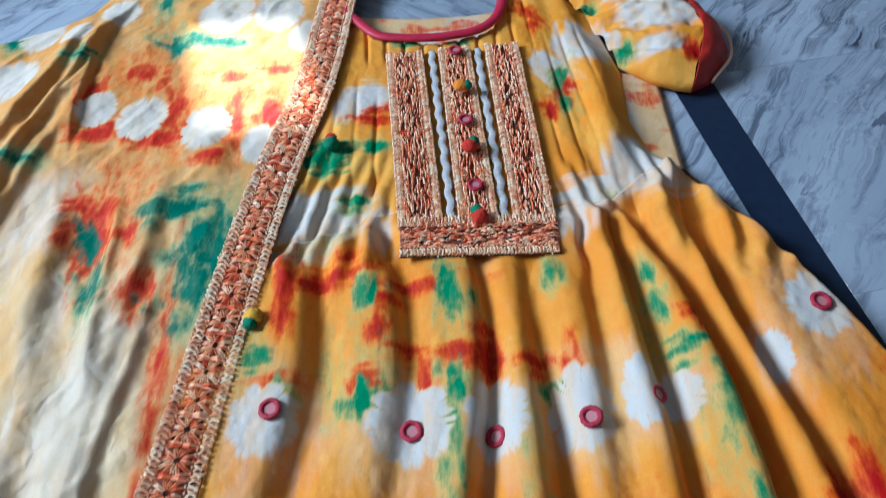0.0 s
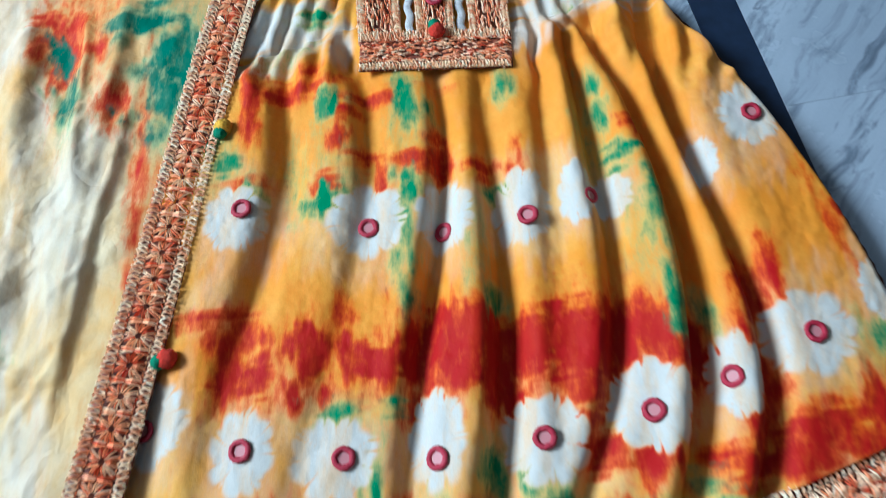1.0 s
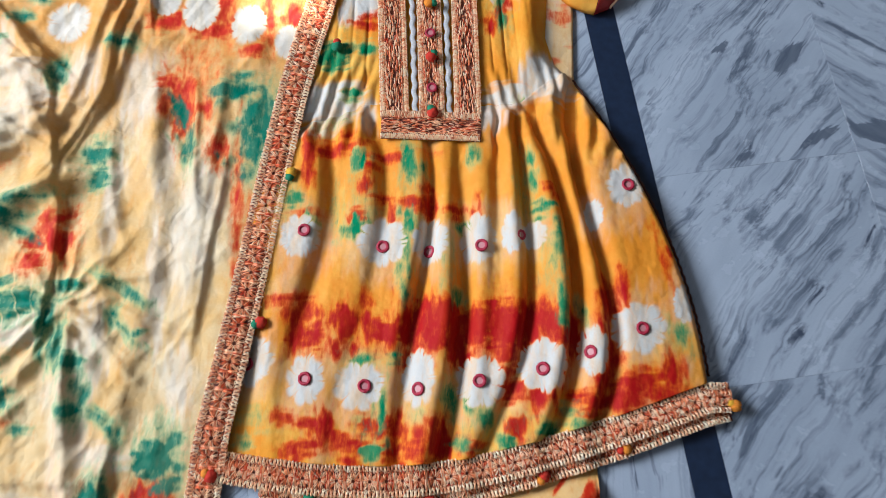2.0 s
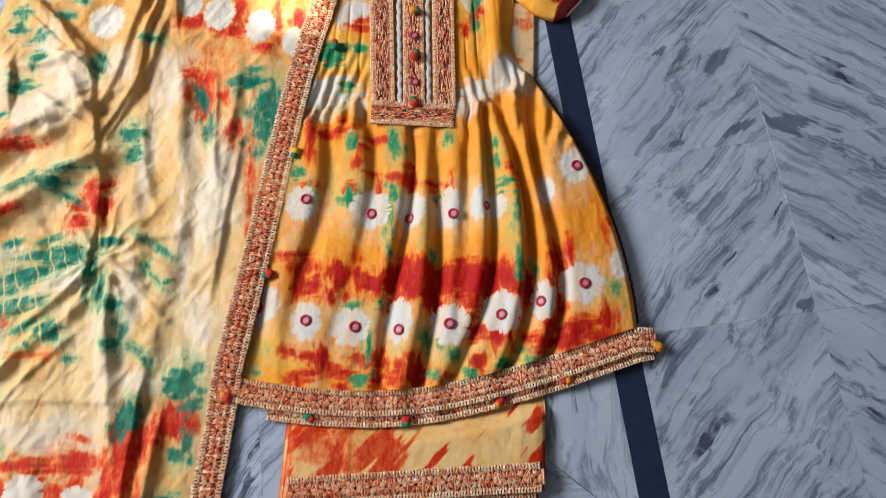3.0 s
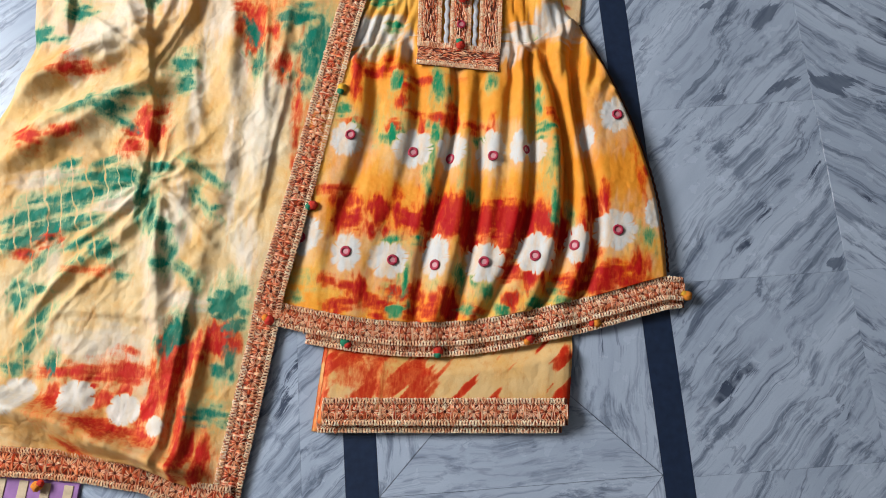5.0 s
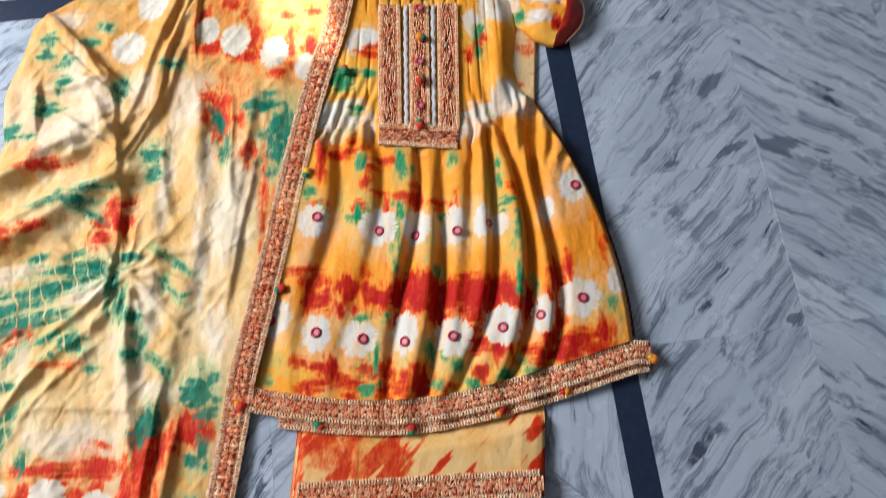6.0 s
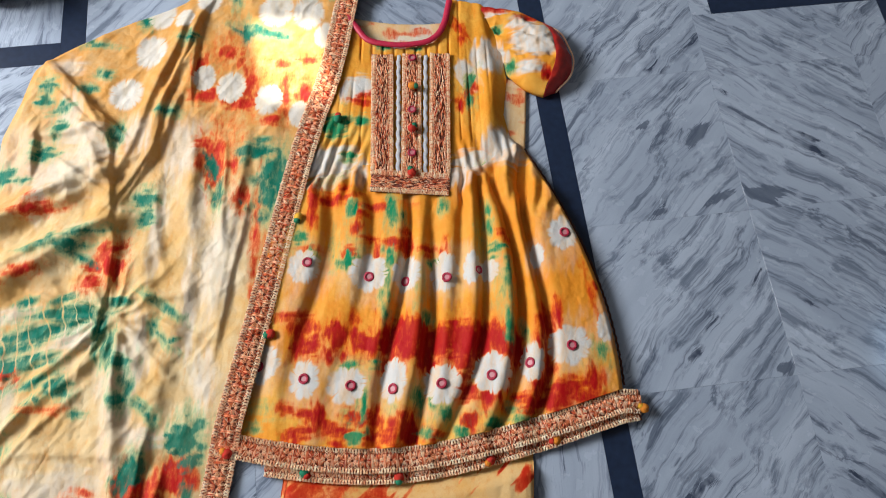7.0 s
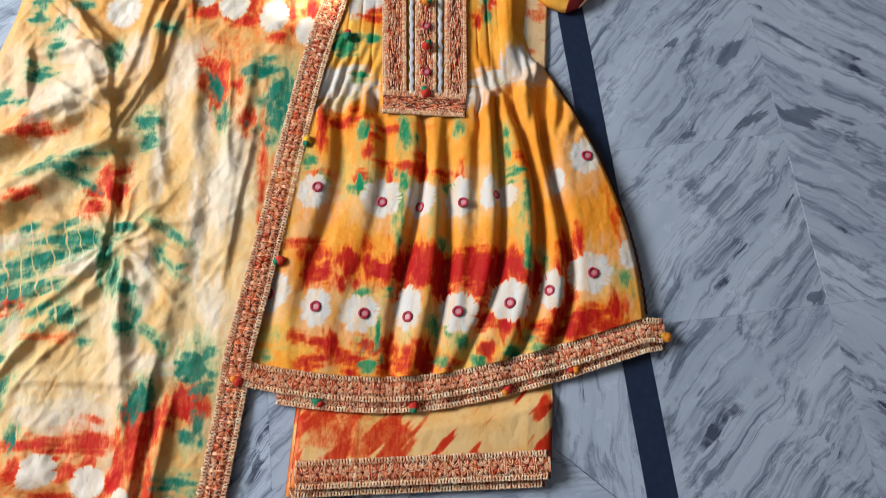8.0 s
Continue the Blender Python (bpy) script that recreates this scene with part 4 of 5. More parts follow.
Y = foot[:, None, 1] - 0.006 + (head_y[:, None, 1] - foot[:, None, 1] + 0.006) * T
pull = np.interp(Y, right[:, 1], right[:, 0])
X = np.where(S > 0.55, X + (pull - (foot[-1, 0] * (1 - T) + head_y[-1, 0] * T)) * step(0.55, 1, S), X)


def bodice_height(x, y):
    z = 0.0155 + 0.003 * cloud(x, y, 0.09, 41)
    tuck = -0.0034 * np.abs(np.cos((x + 0.08 * y) * math.pi / 0.021)) ** 14 * step(0.60, 0.63, y) * step(0.11, 0.09, np.abs(x + 0.03))
    tuck += -0.0020 * (0.5 + step(-0.3, 0.4, cloud(x, y * 0.3, 0.03, 43))) * np.abs(np.cos((x + 0.02 * y) * math.pi / 0.022)) ** 14 * step(-0.075, -0.09, x) * step(0.60, 0.52, y)
    tuck += -0.0020 * (0.5 + step(-0.3, 0.4, cloud(x, y * 0.3, 0.03, 44))) * np.abs(np.cos((x + 0.10 * y) * math.pi / 0.019)) ** 12 * step(0.075, 0.09, x) * step(0.15, 0.12, x) * step(0.70, 0.62, y)
    bulge = 0.010 * np.exp(-((x - 0.135) / 0.02) ** 2) * step(0.42, 0.5, y) * step(0.66, 0.58, y)
    long = 0.0022 * np.sin((x + 0.10 * y) * 2 * math.pi / 0.045 + 1.0) * step(0.08, 0.10, x)
    return z + tuck + waist_pleats(x, y) + bulge + long + 0.0007 * cloud(x, y, 0.008, 42)


join = 0.0146 + waist_pleats(X, Y) + 0.003 * cloud(X, Y, 0.09, 41) + 0.0034 * cloud(X, Y * 0.2, 0.011, 9, 2)
Z = bodice_height(X, Y)
Z = join + (Z - join) * step(0.02, 0.16, T) - 0.002 * step(0.02, 0.0, T)
Z = 0.006 + (Z - 0.006) * step(1.0, 0.93, S)
YOKE_WHITE = [(-0.105, 0.560, 0.028, 0.020, 0), (-0.150, 0.395, 0.042, 0.030, 20), (-0.088, 0.380, 0.014, 0.020, 0), (0.126, 0.640, 0.030, 0.030, 0), (0.165, 0.448, 0.034, 0.034, 0), (0.110, 0.418, 0.034, 0.018, 10), (0.092, 0.600, 0.018, 0.028, 30), (-0.125, 0.545, 0.016, 0.020, 0)]
YOKE_GREEN = [(-0.098, 0.483, 0.011, 0.010, 0), (-0.072, 0.655, 0.013, 0.010, 0), (0.096, 0.585, 0.007, 0.018, -20), (-0.115, 0.410, 0.012, 0.010, 0), (-0.145, 0.470, 0.026, 0.020, 20), (0.100, 0.545, 0.008, 0.016, 0), (-0.010, 0.655, 0.012, 0.008, 0), (0.135, 0.400, 0.010, 0.010, 0)]
YOKE_RED = [(-0.100, 0.525, 0.016, 0.007, 0), (0.094, 0.555, 0.007, 0.010, 0), (0.102, 0.575, 0.006, 0.008, 0), (0.084, 0.530, 0.008, 0.010, 0), (-0.165, 0.330, 0.030, 0.010, 0), (0.070, 0.70, 0.010, 0.020, 30)]
masks = (blots(X, Y, YOKE_WHITE, 0.35, 0.02, 51), 0.85 * blots(X, Y, sprinkle(YOKE_RED, 2, 2.0, 308), 0.7, 0.012, 52), np.maximum(blots(X, Y, YOKE_GREEN, 0.6, 0.014, 53, 0.7), 0.26 * blots(X, Y, [(a, b, c * 2.4, d * 2.4, e) for a, b, c, d, e in YOKE_GREEN], 0.6, 0.03, 54)), 0.6 * step(-0.1, 0.5, cloud(X, Y, 0.07, 55)))
bodice = link_mesh("bodice", mesh_of("bodice", np.stack([X, Y, Z], -1), grid_faces(n_s, n_t), masks), SKIRT_CLOTH, None, "orange tie-dyed bodice with fine tucks")
keep(thicken(bodice, 0.0009), dress)

# back layer, seen inside the neck and beside the arm
S, T = np.meshgrid(np.linspace(0, 1, 90), np.linspace(0, 1, 90), indexing="ij")
X = -0.17 + S * (0.225 + 0.150 * step(0.72, 0.52, T))
Y = 0.43 + T * (0.292 - 0.012 * np.sin(S * math.pi))
Z = 0.0045 + 0.001 * cloud(X, Y, 0.03, 61)
masks = (0.35 + 0.5 * step(-0.2, 0.4, cloud(X, Y, 0.05, 62)), 0.55 * step(0.0, 0.5, cloud(X + 0.3 * Y, Y * 1.8, 0.035, 63)), X * 0)
lining = link_mesh("back_layer", mesh_of("back_layer", np.stack([X, Y, Z], -1), grid_faces(90, 90), masks), LEG_CLOTH, None, "cream and red printed back of the dress")
keep(thicken(lining, 0.001), dress)


neck = curve([(-0.150, 0.712), (-0.124, 0.680), (-0.106, 0.656), (-0.075, 0.650), (-0.035, 0.650), (0.010, 0.660), (0.032, 0.680), (0.042, 0.710), (0.048, 0.766)])(np.linspace(0, 1, 70))
neck = smooth_rows(neck, 3)
keep(tube("neck_piping", [(x, y, 0.0215) for x, y in neck], 0.0062, PIPING, "magenta satin piping round the neck", flat=0.6), dress)

# sleeve: a short puff whose mouth turns to the side
n_s, n_t = 90, 90
S, T = np.meshgrid(np.linspace(0, 1, n_s), np.linspace(0, 1, n_t), indexing="ij")
arm = smooth_rows(curve([(0.095, 0.764), (0.128, 0.72), (0.150, 0.66), (0.168, 0.605)])(S[:, 0]), 7)
mouth = smooth_rows(curve([(0.222, 0.732), (0.246, 0.69), (0.256, 0.63), (0.236, 0.560)])(S[:, 0]), 7)
P = arm[:, None] * (1 - T[..., None]) + mouth[:, None] * T[..., None]
X, Y = P[..., 0] + 0.004 * cloud(P[..., 0], P[..., 1], 0.03, 71), P[..., 1] + 0.010 * np.sin(T * math.pi) * (1 - 2 * S)
round_ = np.sqrt(np.clip(1 - (2 * S - 1) ** 2, 0, 1))
Z = 0.006 + round_ * (0.012 + 0.030 * np.sin(np.clip(T, 0, 1) * math.pi * 0.62)) + 0.0045 * np.sin(S * 30 + 4 * cloud(X, Y, 0.03, 72)) * (1 - 0.7 * T) * round_ + 0.007 * cloud(X, Y, 0.03, 73) * round_ - 0.009 * np.abs(cloud(X, Y, 0.04, 78)) * round_
masks = (blots(X, Y, [(0.215, 0.672, 0.036, 0.034, 0), (0.125, 0.742, 0.022, 0.014, 0), (0.142, 0.640, 0.022, 0.026, 0), (0.190, 0.715, 0.020, 0.012, 20), (0.205, 0.610, 0.022, 0.012, 0)], 0.4, 0.02, 74), blots(X, Y, [(0.145, 0.748, 0.016, 0.010, 0), (0.240, 0.60, 0.012, 0.012, 0), (0.115, 0.752, 0.020, 0.008, 0), (0.205, 0.728, 0.016, 0.006, 0)], 0.6, 0.012, 75), blots(X, Y, [(0.170, 0.618, 0.010, 0.010, 0), (0.140, 0.70, 0.012, 0.008, 0)], 0.6, 0.012, 76))
sleeve = link_mesh("sleeve", mesh_of("sleeve", np.stack([X, Y, Z], -1), grid_faces(n_s, n_t)[:, ::-1], masks), SKIRT_CLOTH, None, "short puffed orange sleeve")
keep(thicken(sleeve, 0.0009), dress)
outer = smooth_rows(curve([(0.232, 0.728), (0.268, 0.704), (0.292, 0.645), (0.286, 0.606), (0.256, 0.572)])(S[:, 0]), 7)
P = mouth[:, None] * (1 - T[..., None]) + outer[:, None] * T[..., None]
X, Y = P[..., 0], P[..., 1]
rim = 0.006 + round_ * 0.040
Z = rim * (1 - T ** 2) + (0.004 + 0.010 * round_) * T ** 2 + 0.002 * np.sin(S * 40) * T + 0.001 * cloud(X, Y, 0.01, 77)
cuff = link_mesh("cuff", mesh_of("cuff", np.stack([X, Y, Z], -1), grid_faces(n_s, n_t)[:, ::-1]), CUFF_RED, None, "red cuff edged with gold thread")
keep(thicken(cuff, 0.0009), dress)
keep(tube("cuff_cord", [(x + 0.002, y, 0.010 + 0.010 * math.sqrt(max(0, 1 - (2 * k / 89 - 1) ** 2))) for k, (x, y) in enumerate(outer)], 0.0018, ZARI, "gold cord"), dress)

# embroidered yoke panel: three braids, a cross braid and two white rickracks
PTL, PTR, PBL, PBR = Vector((-0.093, 0.626)), Vector((0.055, 0.640)), Vector((-0.067, 0.339)), Vector((0.072, 0.339))


def on_panel(u, v):
    """A place on the panel: u across, v from the top down."""
    p = PTL.lerp(PTR, u).lerp(PBL.lerp(PBR, u), v)
    return p.x, p.y


def panel_path(u, v0, v1, z, n=30):
    return [(*on_panel(u, v0 + (v1 - v0) * k / (n - 1)), z) for k in range(n)]


def z_on(pts, lift):
    return [(x, y, float(bodice_height(np.array([x]), np.array([max(y, 0.40)]))[0]) + lift) for x, y, _ in pts]


base = thing("embroidered_panel", "", "")
keep(base, dress)
for (u, w, seed) in ((0.140, 0.040, 11), (0.515, 0.035, 12), (0.875, 0.037, 13)):
    b = braid("panel_braid", z_on(panel_path(u, 0.0, 0.88, 0), 0.004), w, base, "", seed, True)
b = braid("cross_braid", [(*on_panel(u, 0.925), 0.0236) for u in np.linspace(0.0, 1.0, 20)], 0.042, base, "", 14, True)
for u in (0.345, 0.690):
    pts = z_on(panel_path(u, 0.01, 0.86, 0, 160), 0.0045)
    ob = tube("white_rickrack", [(x + 0.0011 * math.sin(k * 0.45), y, z) for k, (x, y, z) in enumerate(pts)], 0.0038, WHITE_LACE, "white rickrack lace", flat=0.35)
    ob.parent = base
for k, (v, a, b) in enumerate(((0.262, "orange", "green"), (0.565, "red", "green"), (0.865, "red", "green"))):
    x, y = on_panel(0.520, v)
    keep(pompom(None, x, y, 0.0240, (a, b), 0.0075, 70 + k, 200 + 60 * k), dress)
for v in (0.045, 0.425, 0.725):
    x, y = on_panel(0.520, v)
    keep(ring_mirror(None, x, y, 0.0265, 0.0078), dress)

# ------------------------------------------------------------ the folded trousers
trousers = thing("trousers", "folded peach and red tie-dyed trousers with braided cuffs", "trousers", (0.04, -0.1, 0.0))


def leg(z0, z1, dx, dy, seed):
    """One folded leg as a soft flat pillow of cloth."""
    n = 120
    S, T = np.meshgrid(np.linspace(0, 1, n), np.linspace(0, 1, n), indexing="ij")
    X = -0.150 + 0.377 * S + dx + 0.004 * (1 - T) * (S - 0.5)
    Y = -0.262 + 0.040 * S + dy + (0.30) * T
    edge = np.minimum(np.minimum(S, 1 - S) / 0.045, np.minimum(T, 1 - T) / 0.03)
    round_ = np.sqrt(1 - (1 - np.clip(edge, 0, 1)) ** 2)
    # pressed flat where the dress lies on them
    flat_y = np.interp(X, (-0.15, 0.0, 0.056, 0.143, 0.231), (-0.138, -0.146, -0.136, -0.117, -0.086))
    puff = 0.16 + 0.84 * step(0.0, -0.030, Y - flat_y)
    crease = 0.0018 * np.exp(-((S - 0.235) / 0.006) ** 2) + 0.0012 * np.exp(-((S - 0.90) / 0.02) ** 2)
    up = z0 + (z1 - z0) * (0.25 + 0.75 * round_) + 0.0012 * cloud(X, Y, 0.05, seed) + crease
    up = up * puff
    diag = cloud((X - 0.75 * Y) * 2.6, (X + Y) * 0.45, 0.045, seed + 2)
    red = np.maximum(step(-0.02, 0.28, diag + 0.2 * cloud(X, Y, 0.1, seed + 3)) * (0.82 + 0.18 * step(0.45, 0.6, S)), 0.6 * blots(X, Y, [(-0.105, -0.170, 0.045, 0.035, 0), (-0.145, -0.20, 0.012, 0.07, 0), (-0.06, -0.19, 0.02, 0.03, 30)], 0.6, 0.02, seed + 4))
    white = 0.30 * step(0, 0.6, cloud(X, Y, 0.06, seed + 5))
    top = np.stack([X, Y, up], -1)
    bottom = np.stack([X, Y, np.minimum(z0 * puff, up - 0.0004)], -1)
    V = np.concatenate([top.reshape(-1, 3), bottom.reshape(-1, 3)])
    F = grid_faces(n, n)
    rim = [k * n for k in range(n)] + [(n - 1) * n + k for k in range(1, n)] + [k * n + n - 1 for k in range(n - 2, -1, -1)] + [k for k in range(n - 2, 0, -1)]
    side = np.array([[rim[k], rim[(k + 1) % len(rim)], rim[(k + 1) % len(rim)] + n * n, rim[k] + n * n] for k in range(len(rim))])
    F = np.concatenate([F, F[:, ::-1] + n * n, side[:, ::-1]])
    masks = [np.concatenate([m.reshape(-1)] * 2) for m in (white, red, X * 0)]
    ob = link_mesh("trouser_leg", mesh_of("trouser_leg", V, F, masks), LEG_CLOTH, None)
    keep(ob, trousers)
    y0 = lambda s: -0.262 + 0.040 * s + dy
    wide = 0.040
    b = braid("cuff_braid", [(-0.150 + 0.377 * s + dx, y0(s) + wide / 2 - 0.001, z1 + 0.0008) for s in np.linspace(0.015, 0.995, 40)], wide, None, "rose-gold braid round the cuff", seed + 9)
    keep(b, trousers)


leg(0.0005, 0.0095, -0.007, -0.012, 81)
leg(0.0098, 0.0190, 0.0, 0.0, 91)

# ------------------------------------------------------------ the scarf
scarf = thing("scarf", "long cream tie-dyed scarf with rose-gold edging spread beside the dress", "scarf", (-0.45, 0.2, 0.0))
TRIM_Y = (-0.40, -0.36, -0.209, -0.078, 0.062, 0.26, 0.474, 0.576, 0.789, 1.05)
TRIM_X = (-0.297, -0.293, -0.281, -0.275, -0.255, -0.236, -0.210, -0.186, -0.172, -0.150)
SIDE_Y = (-0.40, -0.10, 0.20, 0.31, 0.40, 0.50, 0.56, 0.60, 0.66, 0.732, 0.774, 1.05)
SIDE_X = (-0.86, -0.82, -0.745, -0.722, -0.742, -0.730, -0.718, -0.672, -0.584, -0.462, -0.447, -0.40)

# folds: from, to, height, falls off to the left and right within
CREASES = [
    (-0.42, 0.73, -0.470, 0.40, 0.009, 0.034, 0.008),
    (-0.470, 0.40, -0.512, 0.29, 0.008, 0.040, 0.007),
    (-0.555, 0.44, -0.492, 0.22, 0.009, 0.055, 0.007),
    (-0.492, 0.22, -0.500, 0.05, 0.010, 0.045, 0.007),
    (-0.400, 0.40, -0.355, 0.24, 0.009, 0.028, 0.030),
    (-0.355, 0.24, -0.372, -0.05, 0.008, 0.026, 0.028),
    (-0.440, 0.22, -0.415, -0.02, 0.007, 0.026, 0.024),
    (-0.300, 0.42, -0.300, 0.10, 0.010, 0.030, 0.020),
    (-0.500, 0.26, -0.720, 0.10, 0.026, 0.034, 0.034),
    (-0.560, 0.36, -0.720, 0.21, 0.022, 0.034, 0.030),
]
CREASES_SIDE = [
    (-0.453, 0.687, -0.468, 0.555, 0.013, 0.03, 0.013),
    (-0.468, 0.555, -0.515, 0.364, 0.012, 0.028, 0.013),
    (-0.669, 0.555, -0.529, 0.429, 0.01, 0.012, 0.008),
    (-0.428, 0.687, -0.409, 0.523, 0.01, 0.022, 0.007),
    (-0.674, 0.413, -0.589, 0.427, 0.01, 0.014, 0.01),
    (-0.679, 0.413, -0.668, 0.344, 0.012, 0.03, 0.008),
    (-0.586, 0.414, -0.525, 0.322, 0.008, 0.02, 0.016),
    (-0.691, 0.237, -0.590, 0.292, 0.012, 0.022, 0.02),
    (-0.590, 0.292, -0.505, 0.366, 0.011, 0.022, 0.018),
    (-0.670, 0.151, -0.593, 0.215, 0.01, 0.018, 0.018),
    (-0.405, 0.405, -0.370, 0.261, 0.007, 0.02, 0.022),
    (-0.447, 0.338, -0.411, 0.188, 0.007, 0.02, 0.016),
    (-0.660, 0.509, -0.559, 0.421, 0.01, 0.016, 0.01),
    (-0.428, 0.514, -0.494, 0.309, 0.009, 0.03, 0.01),
]
CREASES_LOW = [
    (-0.455, 0.03, -0.400, -0.20, 0.012, 0.014, 0.020),
    (-0.375, -0.10, -0.372, -0.36, 0.015, 0.028, 0.012),
    (-0.340, -0.16, -0.345, -0.38, 0.012, 0.014, 0.014),
    (-0.660, -0.268, -0.330, -0.346, 0.046, 0.026, 0.026),
    (-0.395, -0.13, -0.560, -0.135, 0.007, 0.020, 0.014),
    (-0.470, 0.05, -0.600, -0.10, 0.008, 0.010, 0.014),
    (-0.420, 0.08, -0.300, 0.06, 0.005, 0.010, 0.010),
    (-0.700, 0.57, -0.540, 0.42, 0.010, 0.012, 0.018),
    (-0.600, 0.44, -0.545, 0.41, 0.012, 0.014, 0.010),
    (-0.520, 0.05, -0.680, -0.04, 0.006, 0.014, 0.014),
]

CREASES_FINE = [
    (-0.52, 0.30, -0.62, 0.36), (-0.56, 0.33, -0.72, 0.25), (-0.50, 0.25, -0.61, 0.20), (-0.48, 0.10, -0.62, 0.13), (-0.47, 0.09, -0.57, -0.01),
    (-0.46, 0.07, -0.44, -0.07), (-0.46, 0.08, -0.36, 0.00), (-0.47, 0.11, -0.37, 0.12), (-0.55, -0.02, -0.63, -0.15), (-0.50, -0.03, -0.58, -0.14),
    (-0.34, 0.40, -0.31, 0.24), (-0.28, 0.30, -0.29, 0.06), (-0.62, 0.52, -0.56, 0.43), (-0.43, 0.60, -0.47, 0.45),
]


def scarf_height(x, y):
    rise = 0.006 + 0.010 * step(-0.36, -0.25, x) * step(-0.13, -0.04, y)
    z = rise + 0.004 * (1 + cloud(x, y, 0.16, 101, 2))
    for x0, y0, x1, y1, h, wl, wr in CREASES + CREASES_SIDE + CREASES_LOW + [(*c, 0.0065, 0.009, 0.011) for c in CREASES_FINE]:
        dx, dy = x1 - x0, y1 - y0
        L = math.hypot(dx, dy)
        bend = 0.012 * cloud(x, y, 0.13, 103, 1)
        along = ((x - x0) * dx + (y - y0) * dy) / L
        across = ((y - y0) * dx - (x - x0) * dy) / L + bend
        if dy > 0 or (dy == 0 and dx > 0):
            across = -across
        # across grows towards the right of a fold that runs down
        w = np.where(across < 0, wl, 0.55 * wr)
        taper = step(-0.05, 0.03, along) * step(L + 0.05, L - 0.03, along)
        z = z + 0.92 * h * np.exp(-np.abs(across / w) ** 1.7) * taper
    # wrinkles that run out from the knot in the cloth
    r, a = np.hypot(x + 0.475, y - 0.085), np.arctan2(y - 0.085, x + 0.475)
    z = z + 0.0075 * (0.4 - np.abs(np.sin(a * 7 + 1.6 * cloud(x, y, 0.06, 109)))) * np.exp(-r / 0.14) * step(0.01, 0.05, r)
    z = z + 0.0040 * cloud(x + 0.3 * y, y * 0.35, 0.05, 105) - 0.0050 * np.abs(cloud(x + 0.25 * y, y * 0.45, 0.06, 119, 2)) - 0.0035 * np.abs(cloud(x - 0.7 * y, (x + y) * 0.35, 0.03, 122, 2)) + 0.0012 * cloud(x, y, 0.013, 106)
    return np.maximum(z, 0.004 + 0.002 * (1 + cloud(x, y, 0.02, 125)))


n_s, n_t = 330, 540
T, S = np.meshgrid(np.linspace(0, 1, n_t), np.linspace(0, 1, n_s), indexing="ij")
Y = (-0.349 - 0.03 * step(0.75, 1.0, S)) * (1 - T) + 1.05 * T
row = Y[:, 0]
lx = np.interp(row, SIDE_Y, SIDE_X) + 0.006 * cloud(row, row * 0, 0.05, 107)
rx = np.interp(row, TRIM_Y, TRIM_X) + 0.006
k = 5
lx, rx = smooth_rows(lx, k), smooth_rows(rx, k)
X = lx[:, None] * (1 - S) + rx[:, None] * S
Z = scarf_height(X, Y)
Z = 0.003 + (Z - 0.003) * step(0, 0.03, S) * (0.45 + 0.55 * step(0, 0.02, T))
Z = np.where(S > 0.93, Z + (0.006 + 0.012 * step(-0.13, -0.04, Y) - Z) * step(0.93, 1.0, S), Z)

DISCS = [(-0.522, -0.261, 0.0284, 0.0254), (-0.447, -0.273, 0.0283, 0.0252), (-0.609, -0.269, 0.0292, 0.0271), (-0.391, -0.291, 0.0137, 0.0166), (-0.508, 0.693, 0.0292, 0.0349), (-0.46, 0.682, 0.0194, 0.024), (-0.509, 0.605, 0.0316, 0.0385), (-0.537, 0.51, 0.0328, 0.0342), (-0.348, 0.539, 0.0292, 0.0345), (-0.273, 0.514, 0.0281, 0.0327), (-0.402, 0.558, 0.0209, 0.0299), (-0.211, 0.487, 0.0217, 0.0286), (-0.287, 0.715, 0.0351, 0.0378), (-0.224, 0.713, 0.0308, 0.0377), (-0.185, 0.662, 0.0217, 0.0288), (-0.422, 0.731, 0.0241, 0.0273)]
PALE = [(-0.619, 0.337, 0.0675, 0.0341, 5), (-0.408, 0.394, 0.0273, 0.0593, 5), (-0.362, 0.303, 0.0134, 0.0625, -1), (-0.31, 0.196, 0.0357, 0.0999, -5), (-0.64, 0.298, 0.0191, 0.042, 5), (-0.496, -0.181, 0.0655, 0.0314, 5), (-0.395, -0.099, 0.0391, 0.0179, 5), (-0.302, -0.006, 0.0199, 0.0463, 5), (-0.515, 0.422, 0.0215, 0.024, 6), (-0.524, 0.053, 0.0366, 0.021, 5), (-0.42, 0.039, 0.0237, 0.0568, 5), (-0.563, 0.379, 0.0389, 0.027, 5), (-0.427, 0.245, 0.0133, 0.0613, 5), (-0.65, 0.075, 0.0459, 0.0136, 20), (-0.35, 0.123, 0.013, 0.0779, 5)]
PALE_TOP = [(-0.627, 0.452, 0.0241, 0.0475, 4), (-0.59, 0.414, 0.0398, 0.0186, 4), (-0.494, 0.421, 0.02, 0.0371, 4), (-0.654, 0.561, 0.0248, 0.0202, 4), (-0.424, 0.397, 0.022, 0.0457, 4), (-0.647, 0.326, 0.0213, 0.0155, 4)]
TEAL_FAN = [(-0.55, 0.089, 0.0553, 0.0097, 9), (-0.581, 0.057, 0.0686, 0.0125, 17), (-0.638, 0.021, 0.0545, 0.0104, 23), (-0.614, -0.003, 0.0597, 0.0122, 19), (-0.655, -0.028, 0.036, 0.0103, 19), (-0.52, 0.092, 0.0203, 0.0126, 5)]
